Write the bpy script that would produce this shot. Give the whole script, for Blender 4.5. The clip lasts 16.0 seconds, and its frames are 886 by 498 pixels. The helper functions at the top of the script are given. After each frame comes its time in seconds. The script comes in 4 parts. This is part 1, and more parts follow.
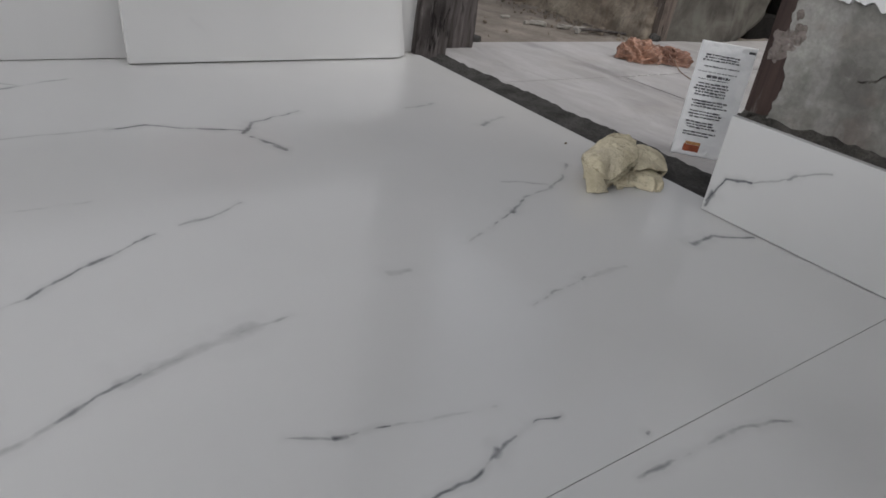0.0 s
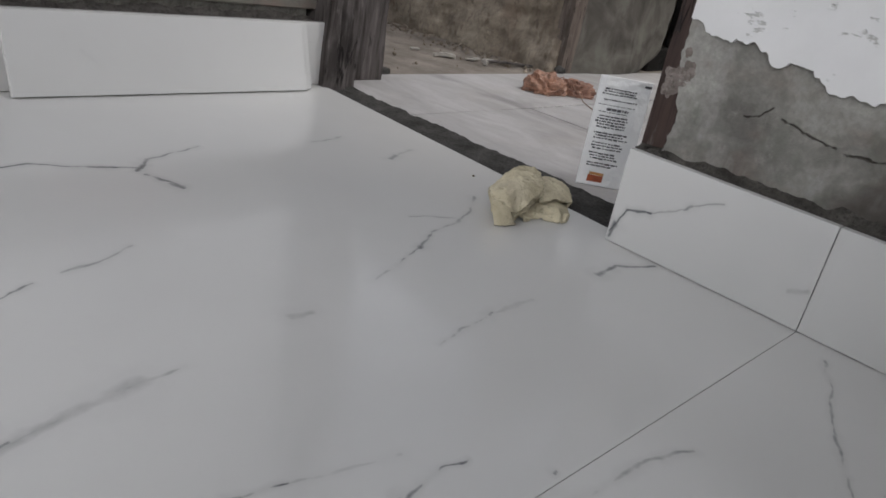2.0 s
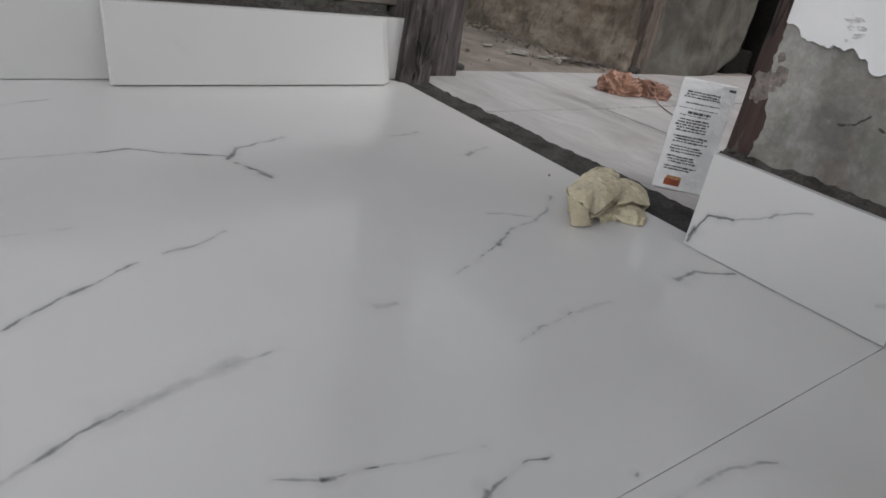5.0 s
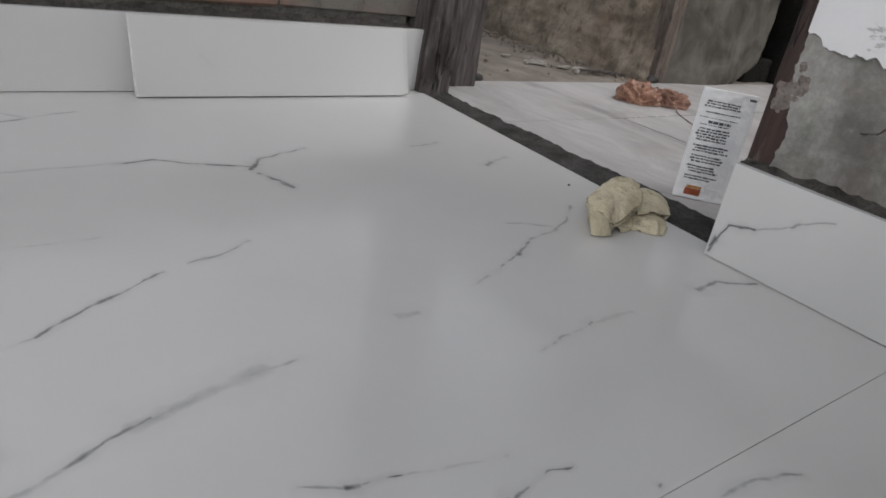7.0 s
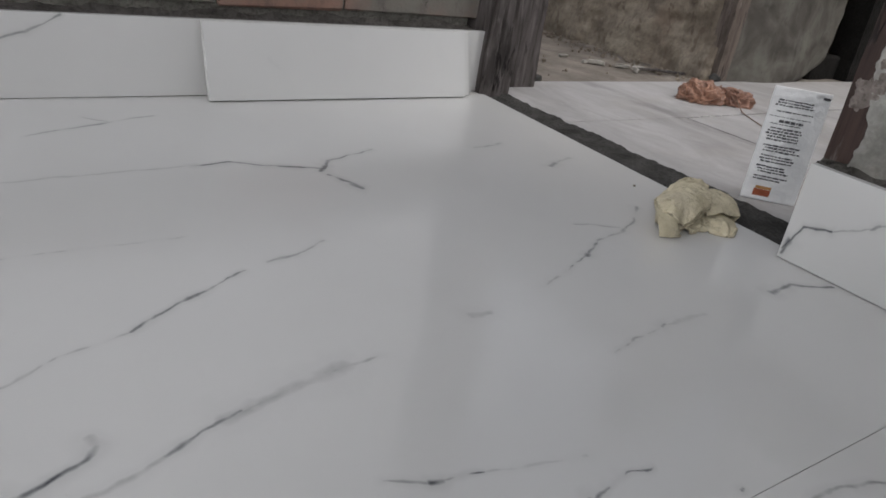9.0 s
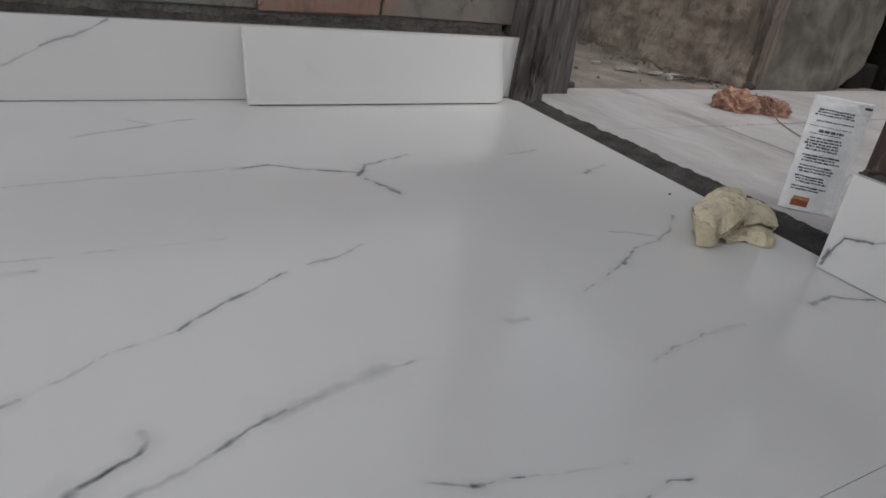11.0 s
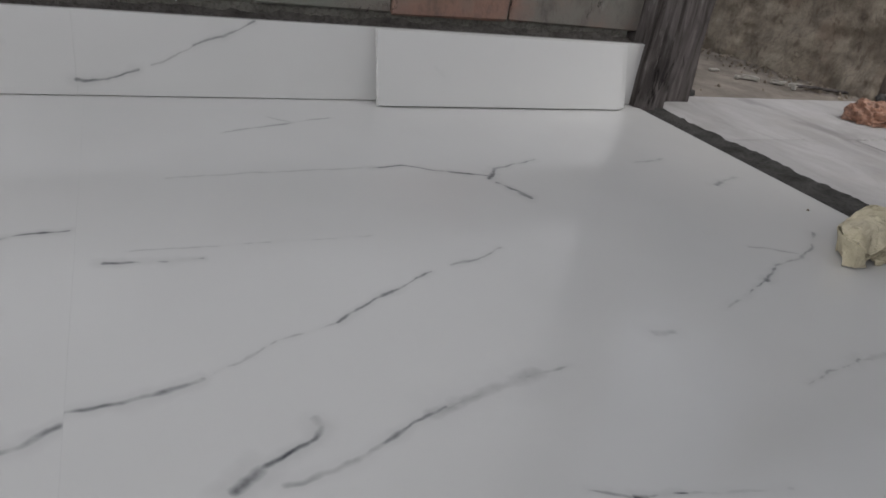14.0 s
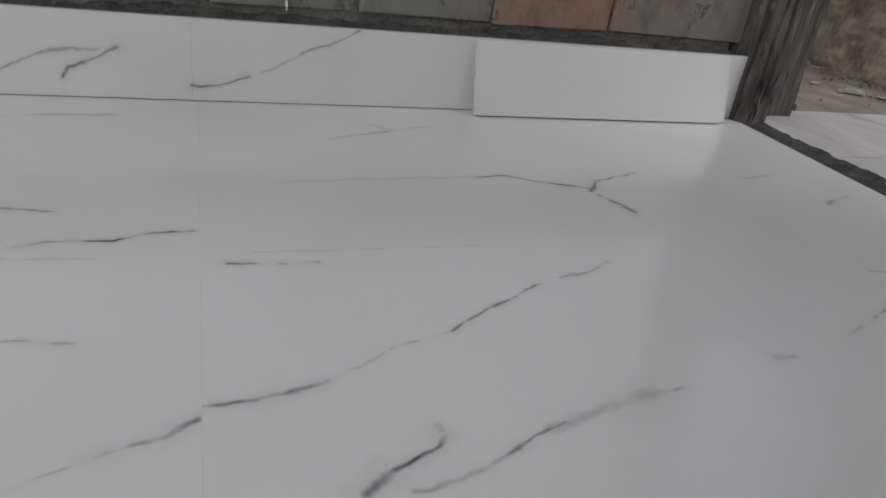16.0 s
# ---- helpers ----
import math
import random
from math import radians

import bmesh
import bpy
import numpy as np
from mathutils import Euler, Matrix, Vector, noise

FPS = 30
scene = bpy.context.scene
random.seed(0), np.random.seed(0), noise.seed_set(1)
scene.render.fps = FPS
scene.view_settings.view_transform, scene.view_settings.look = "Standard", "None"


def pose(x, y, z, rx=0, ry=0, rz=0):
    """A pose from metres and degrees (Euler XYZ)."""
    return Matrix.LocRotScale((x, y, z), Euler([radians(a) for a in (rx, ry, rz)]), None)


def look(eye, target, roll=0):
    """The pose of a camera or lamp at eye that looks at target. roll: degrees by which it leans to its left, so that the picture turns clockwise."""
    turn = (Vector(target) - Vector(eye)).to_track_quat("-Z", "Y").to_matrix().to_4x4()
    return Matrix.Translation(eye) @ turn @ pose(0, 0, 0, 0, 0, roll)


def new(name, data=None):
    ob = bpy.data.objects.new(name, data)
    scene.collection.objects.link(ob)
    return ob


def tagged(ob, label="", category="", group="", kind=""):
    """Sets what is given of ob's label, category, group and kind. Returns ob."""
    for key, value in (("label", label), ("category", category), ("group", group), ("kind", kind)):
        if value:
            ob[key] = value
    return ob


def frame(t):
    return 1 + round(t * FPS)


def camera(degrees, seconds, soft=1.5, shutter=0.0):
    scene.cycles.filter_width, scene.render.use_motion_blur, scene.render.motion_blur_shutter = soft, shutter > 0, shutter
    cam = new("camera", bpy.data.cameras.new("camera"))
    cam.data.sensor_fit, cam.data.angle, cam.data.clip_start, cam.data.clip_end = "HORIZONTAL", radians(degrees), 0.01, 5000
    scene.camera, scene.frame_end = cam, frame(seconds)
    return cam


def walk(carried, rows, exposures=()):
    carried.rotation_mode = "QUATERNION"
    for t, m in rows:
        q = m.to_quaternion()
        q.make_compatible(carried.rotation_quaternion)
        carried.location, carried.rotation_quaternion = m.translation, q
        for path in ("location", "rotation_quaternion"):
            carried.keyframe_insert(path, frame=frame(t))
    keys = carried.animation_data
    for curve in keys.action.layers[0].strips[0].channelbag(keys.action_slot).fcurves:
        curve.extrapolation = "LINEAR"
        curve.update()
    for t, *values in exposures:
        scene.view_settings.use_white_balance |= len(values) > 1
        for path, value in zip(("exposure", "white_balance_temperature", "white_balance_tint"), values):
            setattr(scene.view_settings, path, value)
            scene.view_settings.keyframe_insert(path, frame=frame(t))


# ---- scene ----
cam = camera(64.1, 16.0, soft=1.65)
PATH = [
    (0, (-0.663, -0.983, 0.269), (0.492, 0.37, -0.645), 9.1),
    (0.5, (-0.662, -0.984, 0.27), (0.526, 0.351, -0.628), 9.8),
    (1, (-0.653, -0.981, 0.275), (0.607, 0.306, -0.595), 9.5),
    (1.5, (-0.651, -0.982, 0.274), (0.663, 0.278, -0.555), 10.3),
    (2, (-0.646, -0.98, 0.274), (0.694, 0.264, -0.537), 10.4),
    (2.5, (-0.65, -0.978, 0.276), (0.694, 0.267, -0.526), 10.2),
    (3, (-0.649, -0.979, 0.276), (0.67, 0.282, -0.544), 10.4),
    (3.5, (-0.653, -0.975, 0.273), (0.627, 0.311, -0.567), 10.7),
    (4, (-0.659, -0.973, 0.274), (0.598, 0.332, -0.573), 10.9),
    (6.5, (-0.673, -0.971, 0.275), (0.516, 0.403, -0.561), 10.5),
    (7, (-0.673, -0.972, 0.276), (0.513, 0.406, -0.557), 10.3),
    (7.5, (-0.676, -0.969, 0.275), (0.485, 0.422, -0.571), 9.9),
    (8, (-0.683, -0.97, 0.276), (0.458, 0.438, -0.572), 9.6),
    (8.5, (-0.685, -0.968, 0.275), (0.43, 0.457, -0.578), 9.4),
    (9, (-0.692, -0.966, 0.276), (0.382, 0.49, -0.577), 8.8),
    (9.5, (-0.699, -0.965, 0.273), (0.355, 0.504, -0.582), 9.4),
    (11.8, (-0.711, -0.963, 0.278), (0.264, 0.561, -0.574), 8.1),
    (12, (-0.715, -0.963, 0.277), (0.24, 0.572, -0.577), 8.2),
    (12.5, (-0.721, -0.959, 0.277), (0.206, 0.595, -0.576), 8.2),
    (13, (-0.734, -0.955, 0.276), (0.14, 0.623, -0.586), 8.1),
    (13.5, (-0.742, -0.948, 0.274), (0.1, 0.645, -0.594), 8.4),
    (14, (-0.751, -0.945, 0.274), (0.06, 0.659, -0.603), 8.5),
    (14.5, (-0.76, -0.94, 0.273), (0.004, 0.684, -0.612), 8.4),
    (15, (-0.767, -0.936, 0.275), (-0.042, 0.71, -0.599), 7.8),
    (15.5, (-0.776, -0.934, 0.273), (-0.094, 0.727, -0.608), 8.0),
    (16, (-0.784, -0.933, 0.272), (-0.149, 0.746, -0.61), 7.9),
]
walk(cam, [(t, look(eye, target, roll)) for t, eye, target, roll in PATH], [(0, 0.14), (4, 0.23), (9, 0.18), (16, 0.06)])

# ---- world and light ----
world = bpy.data.worlds.new("overcast_sky")
scene.world = world
world.use_nodes = True
wn = world.node_tree.nodes
sky = wn.new("ShaderNodeTexSky")
sky.sky_type, sky.sun_disc = "NISHITA", False
sky.sun_elevation, sky.sun_rotation = radians(55), radians(200)
sky.dust_density, sky.air_density = 4.0, 1.0
wn["Background"].inputs["Strength"].default_value = 0.185
veil = wn.new("ShaderNodeHueSaturation")
veil.inputs["Saturation"].default_value = 0.25
world.node_tree.links.new(sky.outputs["Color"], veil.inputs["Color"])
world.node_tree.links.new(veil.outputs["Color"], wn["Background"].inputs["Color"])

sun = new("sun", bpy.data.lights.new("sun", "SUN"))
sun.data.energy, sun.data.angle, sun.data.color = 0.9, radians(25), (1.0, 0.96, 0.9)
sun.matrix_world = look((0, 0, 5), (-0.35, 0.55, 3.6))

# Area lamps stand in for daylight, set in two added, unseen high windows
ADDED_LAMPS = [("south_added_light", (-4.20, -4.06, 2.3), (-4.20, 0.0, 2.3), 66.0, (1.0, 0.988, 0.975)), ("west_added_light", (-6.46, -2.2, 2.3), (0.0, -2.2, 2.3), 56.0, (0.94, 0.97, 1.0))]
for title, eye, toward, watts, tint in ADDED_LAMPS:
    lamp = new(title, bpy.data.lights.new(title, "AREA"))
    lamp.data.shape, lamp.data.size, lamp.data.size_y = "RECTANGLE", 1.9, 1.3
    lamp.data.energy, lamp.data.color = watts, tint
    lamp.matrix_world = look(eye, toward)


# ---- materials ----
class Nodes:
    """A small builder for node materials."""

    def __init__(self, name):
        self.mat = bpy.data.materials.new(name)
        self.mat.use_nodes = True
        self.tree = self.mat.node_tree
        self.bsdf = self.tree.nodes["Principled BSDF"]
        self.pos = self.add("ShaderNodeNewGeometry").outputs["Position"]

    def add(self, kind, **settings):
        node = self.tree.nodes.new(kind)
        for key, value in settings.items():
            setattr(node, key, value)
        return node

    def link(self, a, b):
        self.tree.links.new(a, b)

    def feed(self, socket, value):
        if isinstance(value, bpy.types.NodeSocket):
            self.link(value, socket)
        else:
            socket.default_value = value

    def math(self, op, a, b=0.0, clamp=False):
        n = self.add("ShaderNodeMath", operation=op, use_clamp=clamp)
        self.feed(n.inputs[0], a)
        self.feed(n.inputs[1], b)
        return n.outputs[0]

    def vec(self, op, a, b=None, scale=None):
        n = self.add("ShaderNodeVectorMath", operation=op)
        self.feed(n.inputs[0], a)
        if b is not None:
            self.feed(n.inputs[1], b)
        if scale is not None:
            self.feed(n.inputs["Scale"], scale)
        return n.outputs["Value"] if op in ("DOT_PRODUCT", "DISTANCE", "LENGTH") else n.outputs["Vector"]

    def noise(self, scale, detail=3.0, rough=0.5, at=None, stretch=None, dist=0.0):
        v = at if at is not None else self.pos
        if stretch:
            v = self.vec("MULTIPLY", v, stretch)
        n = self.add("ShaderNodeTexNoise")
        self.link(v, n.inputs["Vector"])
        n.inputs["Scale"].default_value, n.inputs["Detail"].default_value = scale, detail
        n.inputs["Roughness"].default_value, n.inputs["Distortion"].default_value = rough, dist
        return n.outputs["Fac"]

    def noise_vec(self, scale, amount):
        n = self.add("ShaderNodeTexNoise")
        self.link(self.pos, n.inputs["Vector"])
        n.inputs["Scale"].default_value, n.inputs["Detail"].default_value = scale, 2.0
        v = self.vec("SUBTRACT", n.outputs["Color"], (0.5, 0.5, 0.5))
        return self.vec("SCALE", v, scale=amount)

    def ramp(self, fac, *stops):
        n = self.add("ShaderNodeValToRGB")
        e = n.color_ramp.elements
        while len(e) < len(stops):
            e.new(0.5)
        for el, (p, c) in zip(e, stops):
            el.position = p
            el.color = (*c, 1) if isinstance(c, tuple) else (c, c, c, 1)
        self.feed(n.inputs["Fac"], fac)
        return n.outputs["Color"]

    def span(self, v, a, b, c=0.0, d=1.0, smooth=True):
        n = self.add("ShaderNodeMapRange")
        n.interpolation_type = "SMOOTHSTEP" if smooth else "LINEAR"
        self.feed(n.inputs["Value"], v)
        for key, val in (("From Min", a), ("From Max", b), ("To Min", c), ("To Max", d)):
            n.inputs[key].default_value = val
        return n.outputs["Result"]

    def mix(self, fac, a, b, mode="MIX"):
        n = self.add("ShaderNodeMix", data_type="RGBA", blend_type=mode)
        self.feed(n.inputs[0], fac)
        for sock, val in ((n.inputs[6], a), (n.inputs[7], b)):
            self.feed(sock, (*val, 1) if isinstance(val, tuple) else val)
        return n.outputs[2]

    def random(self):
        return self.add("ShaderNodeObjectInfo").outputs["Random"]

    def bump(self, height, distance, strength=1.0):
        n = self.add("ShaderNodeBump")
        n.inputs["Distance"].default_value, n.inputs["Strength"].default_value = distance, strength
        self.link(height, n.inputs["Height"])
        self.link(n.outputs["Normal"], self.bsdf.inputs["Normal"])

    def done(self, colour, rough=0.6, metal=0.0, spec=0.5):
        self.feed(self.bsdf.inputs["Base Color"], (*colour, 1) if isinstance(colour, tuple) else colour)
        self.feed(self.bsdf.inputs["Roughness"], rough)
        self.bsdf.inputs["Metallic"].default_value = metal
        self.bsdf.inputs["Specular IOR Level"].default_value = spec
        return self.mat


def tile_mat(name, veins, base=(0.655, 0.652, 0.648), rough=0.10, keep=(1.0, 1.0, 1.0)):
    """Glazed white tile with printed grey veins. Each vein: its points, half width in metres, darkness."""
    m = Nodes(name)
    p = m.vec("MULTIPLY", m.vec("ADD", m.vec("ADD", m.pos, m.noise_vec(24, 0.012)), m.noise_vec(90, 0.0028)), keep)
    grain = m.noise(45, 3, 0.6)
    swell = m.span(m.noise(38, 2, 0.5), 0.3, 0.7, 0.65, 1.4)
    ink = None
    for points, width, dark in veins:
        near = None
        for a, b in zip(points, points[1:]):
            a, b = Vector(a), Vector(b)
            d = b - a
            pa = m.vec("SUBTRACT", p, tuple(a))
            h = m.math("ADD", m.vec("DOT_PRODUCT", pa, tuple(d / d.length_squared)), 0.0, clamp=True)
            gap = m.vec("DISTANCE", pa, m.vec("SCALE", tuple(d), scale=h))
            near = gap if near is None else m.math("MINIMUM", near, gap)
        near = m.math("DIVIDE", near, swell)
        core = m.span(near, width * 1.4, 0.0, 0.0, dark)
        halo = m.span(near, width * 4.2, 0.0, 0.0, dark * 0.16)
        both = m.math("MAXIMUM", core, halo)
        ink = both if ink is None else m.math("MAXIMUM", ink, both)
    cloud = m.noise(3.0, 3, 0.55)
    colour = m.mix(m.span(cloud, 0.35, 0.7), base, tuple(c * 0.95 for c in base))
    if ink is not None:
        broken = m.span(grain, 0.30, 0.60, 0.60, 1.05)
        colour = m.mix(m.math("MULTIPLY", ink, broken), colour, (0.075, 0.078, 0.09))
    smear = m.noise(7, 4, 0.6, stretch=(1.0, 0.35, 1.0), dist=0.6)
    specks = m.span(m.noise(300, 2, 0.5), 0.72, 0.80, 0.0, 0.10)
    colour = m.mix(specks, colour, (0.35, 0.33, 0.30))
    r = m.span(smear, 0.3, 0.75, rough, rough + 0.10)
    m.bump(m.noise(9, 2, 0.4), 0.0006, 0.25)
    return m.done(colour, r, spec=0.5)


def plaster_mat():
    m = Nodes("grey_cement_plaster")
    big, mid, fine = m.noise(15, 5, 0.6, dist=0.5), m.noise(42, 5, 0.65, dist=0.4), m.noise(170, 4, 0.65)
    c = m.ramp(big, (0.30, (0.16, 0.154, 0.142)), (0.46, (0.30, 0.293, 0.272)), (0.66, (0.42, 0.41, 0.385)))
    c = m.mix(m.span(m.noise(17, 3, 0.55, stretch=(1, 0.8, 1.7)), 0.54, 0.72, 0, 0.40), c, (0.25, 0.195, 0.165))
    c = m.mix(m.span(m.noise(19, 2, 0.5, stretch=(1, 1.3, 1)), 0.56, 0.72, 0, 0.5), c, (0.17, 0.19, 0.15))
    c = m.mix(m.span(m.noise(11, 3, 0.5, at=m.vec("ADD", m.pos, (3.1, 0.4, 0.2)), dist=0.7), 0.50, 0.56, 0, 0.38), c, (0.14, 0.136, 0.12))
    c = m.mix(m.span(m.noise(14, 4, 0.6, at=m.vec("ADD", m.pos, (1.7, 2.0, 0.9)), stretch=(1, 1.8, 0.6)), 0.53, 0.60, 0, 0.5), c, (0.36, 0.35, 0.335))
    c = m.mix(m.span(mid, 0.38, 0.66, 0.28, 0.0), c, (0.12, 0.115, 0.105))
    c = m.mix(m.span(m.noise(28, 5, 0.7), 0.60, 0.72, 0, 0.5), c, (0.42, 0.41, 0.38))
    c = m.mix(m.span(fine, 0.35, 0.7, 0.25, 0.0), c, (0.09, 0.085, 0.08))
    # Dark brown patch low on the wall, just above the mortar bed
    dark_patch = m.vec("DISTANCE", m.vec("MULTIPLY", m.vec("ADD", m.pos, m.noise_vec(30, 0.06)), (1, 0.55, 1)), (0.025, -0.475, 0.112))
    c = m.mix(m.span(dark_patch, 0.050, 0.012, 0.0, 0.8), c, (0.055, 0.045, 0.039))
    q = m.vec("ADD", m.pos, m.noise_vec(60, 0.012))
    crack = None
    for a, b in (((0.025, -0.742, 0.170), (0.025, -0.775, 0.162)), ((0.025, -0.775, 0.162), (0.025, -0.803, 0.157)), ((0.025, -0.803, 0.157), (0.025, -0.850, 0.164)), ((0.025, -0.706, 0.164), (0.025, -0.722, 0.167)), ((0.025, -0.722, 0.167), (0.025, -0.729, 0.176))):
        a, b = Vector(a), Vector(b)
        d = b - a
        pa = m.vec("SUBTRACT", q, tuple(a))
        h = m.math("ADD", m.vec("DOT_PRODUCT", pa, tuple(d / d.length_squared)), 0.0, clamp=True)
        gap = m.vec("DISTANCE", pa, m.vec("SCALE", tuple(d), scale=h))
        crack = gap if crack is None else m.math("MINIMUM", crack, gap)
    split = m.span(crack, 0.0017, 0.0004)
    c = m.mix(m.math("MULTIPLY", split, 0.75), c, (0.04, 0.028, 0.025))
    rough_height = m.math("ADD", m.math("MULTIPLY", mid, 0.8), m.math("MULTIPLY", fine, 0.35))
    m.bump(m.math("SUBTRACT", rough_height, split), 0.004, 0.8)
    return m.done(c, 0.88, spec=0.25)


def white_paint_mat():
    m = Nodes("old_white_wall_paint")
    c = m.ramp(m.noise(9, 4, 0.6), (0.3, (0.70, 0.70, 0.71)), (0.7, (0.79, 0.79, 0.80)))
    chips = m.span(m.noise(34, 4, 0.65, stretch=(1, 0.7, 1.6)), 0.60, 0.66)
    c = m.mix(m.math("MULTIPLY", chips, 0.65), c, (0.36, 0.355, 0.34))
    m.bump(m.math("SUBTRACT", m.noise(60, 4, 0.6), chips), 0.0015, 0.6)
    return m.done(c, 0.75, spec=0.3)


def cement_mat(name, dark, light, scale=40.0):
    m = Nodes(name)
    c = m.ramp(m.noise(scale * 0.5, 5, 0.65), (0.3, dark), (0.7, light))
    grit = m.noise(scale * 5, 3, 0.6)
    c = m.mix(m.span(grit, 0.35, 0.55, 0.45, 0.0), c, tuple(v * 0.45 for v in dark))
    m.bump(m.math("ADD", m.noise(scale, 4, 0.6), grit), 0.005, 0.9)
    return m.done(c, 0.92, spec=0.2)


def smooth_concrete():
    m = Nodes("smooth_grey_concrete")
    c = m.ramp(m.noise(10, 5, 0.6, dist=0.6), (0.3, (0.045, 0.039, 0.035)), (0.5, (0.085, 0.078, 0.069)), (0.7, (0.14, 0.134, 0.117)))
    c = m.mix(m.span(m.noise(22, 4, 0.6, stretch=(1, 1, 0.5)), 0.5, 0.7, 0, 0.5), c, (0.148, 0.146, 0.128))
    c = m.mix(m.span(m.noise(60, 4, 0.7), 0.62, 0.70, 0, 0.6), c, (0.07, 0.065, 0.06))
    m.bump(m.noise(45, 4, 0.6), 0.003, 0.6)
    return m.done(c, 0.85, spec=0.25)


def brick_mat():
    m = Nodes("old_coated_brick")
    r = m.random()
    mood = m.math("ADD", m.math("MULTIPLY", r, 0.32), m.math("MULTIPLY", m.noise(9, 4, 0.6), 0.88))
    apart = m.add("ShaderNodeSeparateXYZ")
    m.link(m.pos, apart.inputs[0])
    mood = m.math("ADD", mood, m.math("SUBTRACT", m.span(apart.outputs["X"], -0.60, -0.25, -0.06, 0.20), m.span(apart.outputs["X"], -0.24, -0.12, 0.0, 0.24)))
    c = m.ramp(mood, (0.40, (0.185, 0.187, 0.166)), (0.66, (0.19, 0.170, 0.152)), (0.92, (0.26, 0.160, 0.128)))
    c = m.mix(m.span(m.noise(30, 5, 0.7, stretch=(1, 1, 0.55)), 0.46, 0.72, 0.0, 0.6), c, (0.085, 0.078, 0.07))
    c = m.mix(m.span(m.noise(22, 3, 0.6), 0.6, 0.78, 0.0, 0.6), c, (0.30, 0.29, 0.27))
    crack = m.math("ABSOLUTE", m.math("SUBTRACT", m.noise(26, 4, 0.65, stretch=(1, 1, 0.5), dist=0.5), 0.5), 0.0)
    crack = m.math("MULTIPLY", m.span(crack, 0.014, 0.0), m.span(m.noise(13, 2, 0.5), 0.52, 0.60))
    c = m.mix(m.math("MULTIPLY", crack, 0.85), c, (0.02, 0.018, 0.017))
    m.bump(m.math("SUBTRACT", m.math("ADD", m.noise(55, 4, 0.65), m.math("MULTIPLY", m.noise(220, 3, 0.6), 0.3)), crack), 0.003, 0.7)
    return m.done(c, 0.9, spec=0.2)


def mud_mat():
    m = Nodes("weathered_mud_render")
    streak = m.noise(14, 6, 0.72, stretch=(1, 1, 0.9))
    c = m.ramp(streak, (0.3, (0.13, 0.107, 0.090)), (0.5, (0.27, 0.23, 0.185)), (0.70, (0.40, 0.35, 0.28)))
    c = m.mix(m.span(m.noise(34, 4, 0.65, stretch=(1, 1, 0.5)), 0.56, 0.68, 0, 0.7), c, (0.13, 0.10, 0.08))
    c = m.mix(m.span(m.noise(8, 3, 0.5), 0.5, 0.7, 0, 0.4), c, (0.26, 0.185, 0.14))
    c = m.mix(m.span(m.noise(8, 5, 0.6, at=m.vec("ADD", m.pos, (2.3, 1.1, 0.4))), 0.48, 0.62, 0, 0.55), c, (0.10, 0.078, 0.058))
    crack = m.math("ABSOLUTE", m.math("SUBTRACT", m.noise(19, 4, 0.6, dist=0.6), 0.5))
    c = m.mix(m.math("MULTIPLY", m.span(crack, 0.012, 0.002), 0.25), c, (0.03, 0.024, 0.02))
    m.bump(m.math("ADD", streak, m.math("MULTIPLY", m.noise(90, 4, 0.65), 0.5)), 0.006, 0.9)
    return m.done(c, 0.95, spec=0.15)


def wood_mat(name, dark, light, along=(1.0, 1.0, 0.06), gloss=0.75):
    m = Nodes(name)
    grain = m.math("ADD", m.math("MULTIPLY", m.noise(70, 5, 0.65, stretch=along, dist=0.3), 0.55), m.math("MULTIPLY", m.noise(130, 3, 0.6, stretch=(1.0, 1.0, 0.09)), 0.45))
    c = m.ramp(grain, (0.38, dark), (0.62, light))
    c = m.mix(m.span(m.noise(24, 4, 0.6, stretch=(1, 1, 0.4)), 0.5, 0.68, 0, 0.7), c, tuple(v * 0.5 for v in dark))
    c = m.mix(m.span(m.noise(60, 3, 0.6, stretch=(1, 1, 0.3)), 0.62, 0.72, 0, 0.4), c, (0.27, 0.255, 0.24))
    crack = m.math("ABSOLUTE", m.math("SUBTRACT", m.noise(48, 3, 0.6, stretch=(1, 1, 0.10), dist=0.4), 0.5))
    crack = m.math("MULTIPLY", m.span(crack, 0.022, 0.004), m.span(m.noise(20, 2, 0.5, stretch=(1, 1, 0.6)), 0.45, 0.58))
    c = m.mix(m.math("MULTIPLY", crack, 0.85), c, (0.008, 0.006, 0.006))
    m.bump(m.math("SUBTRACT", grain, crack), 0.003, 0.8)
    return m.done(c, gloss, spec=0.3)


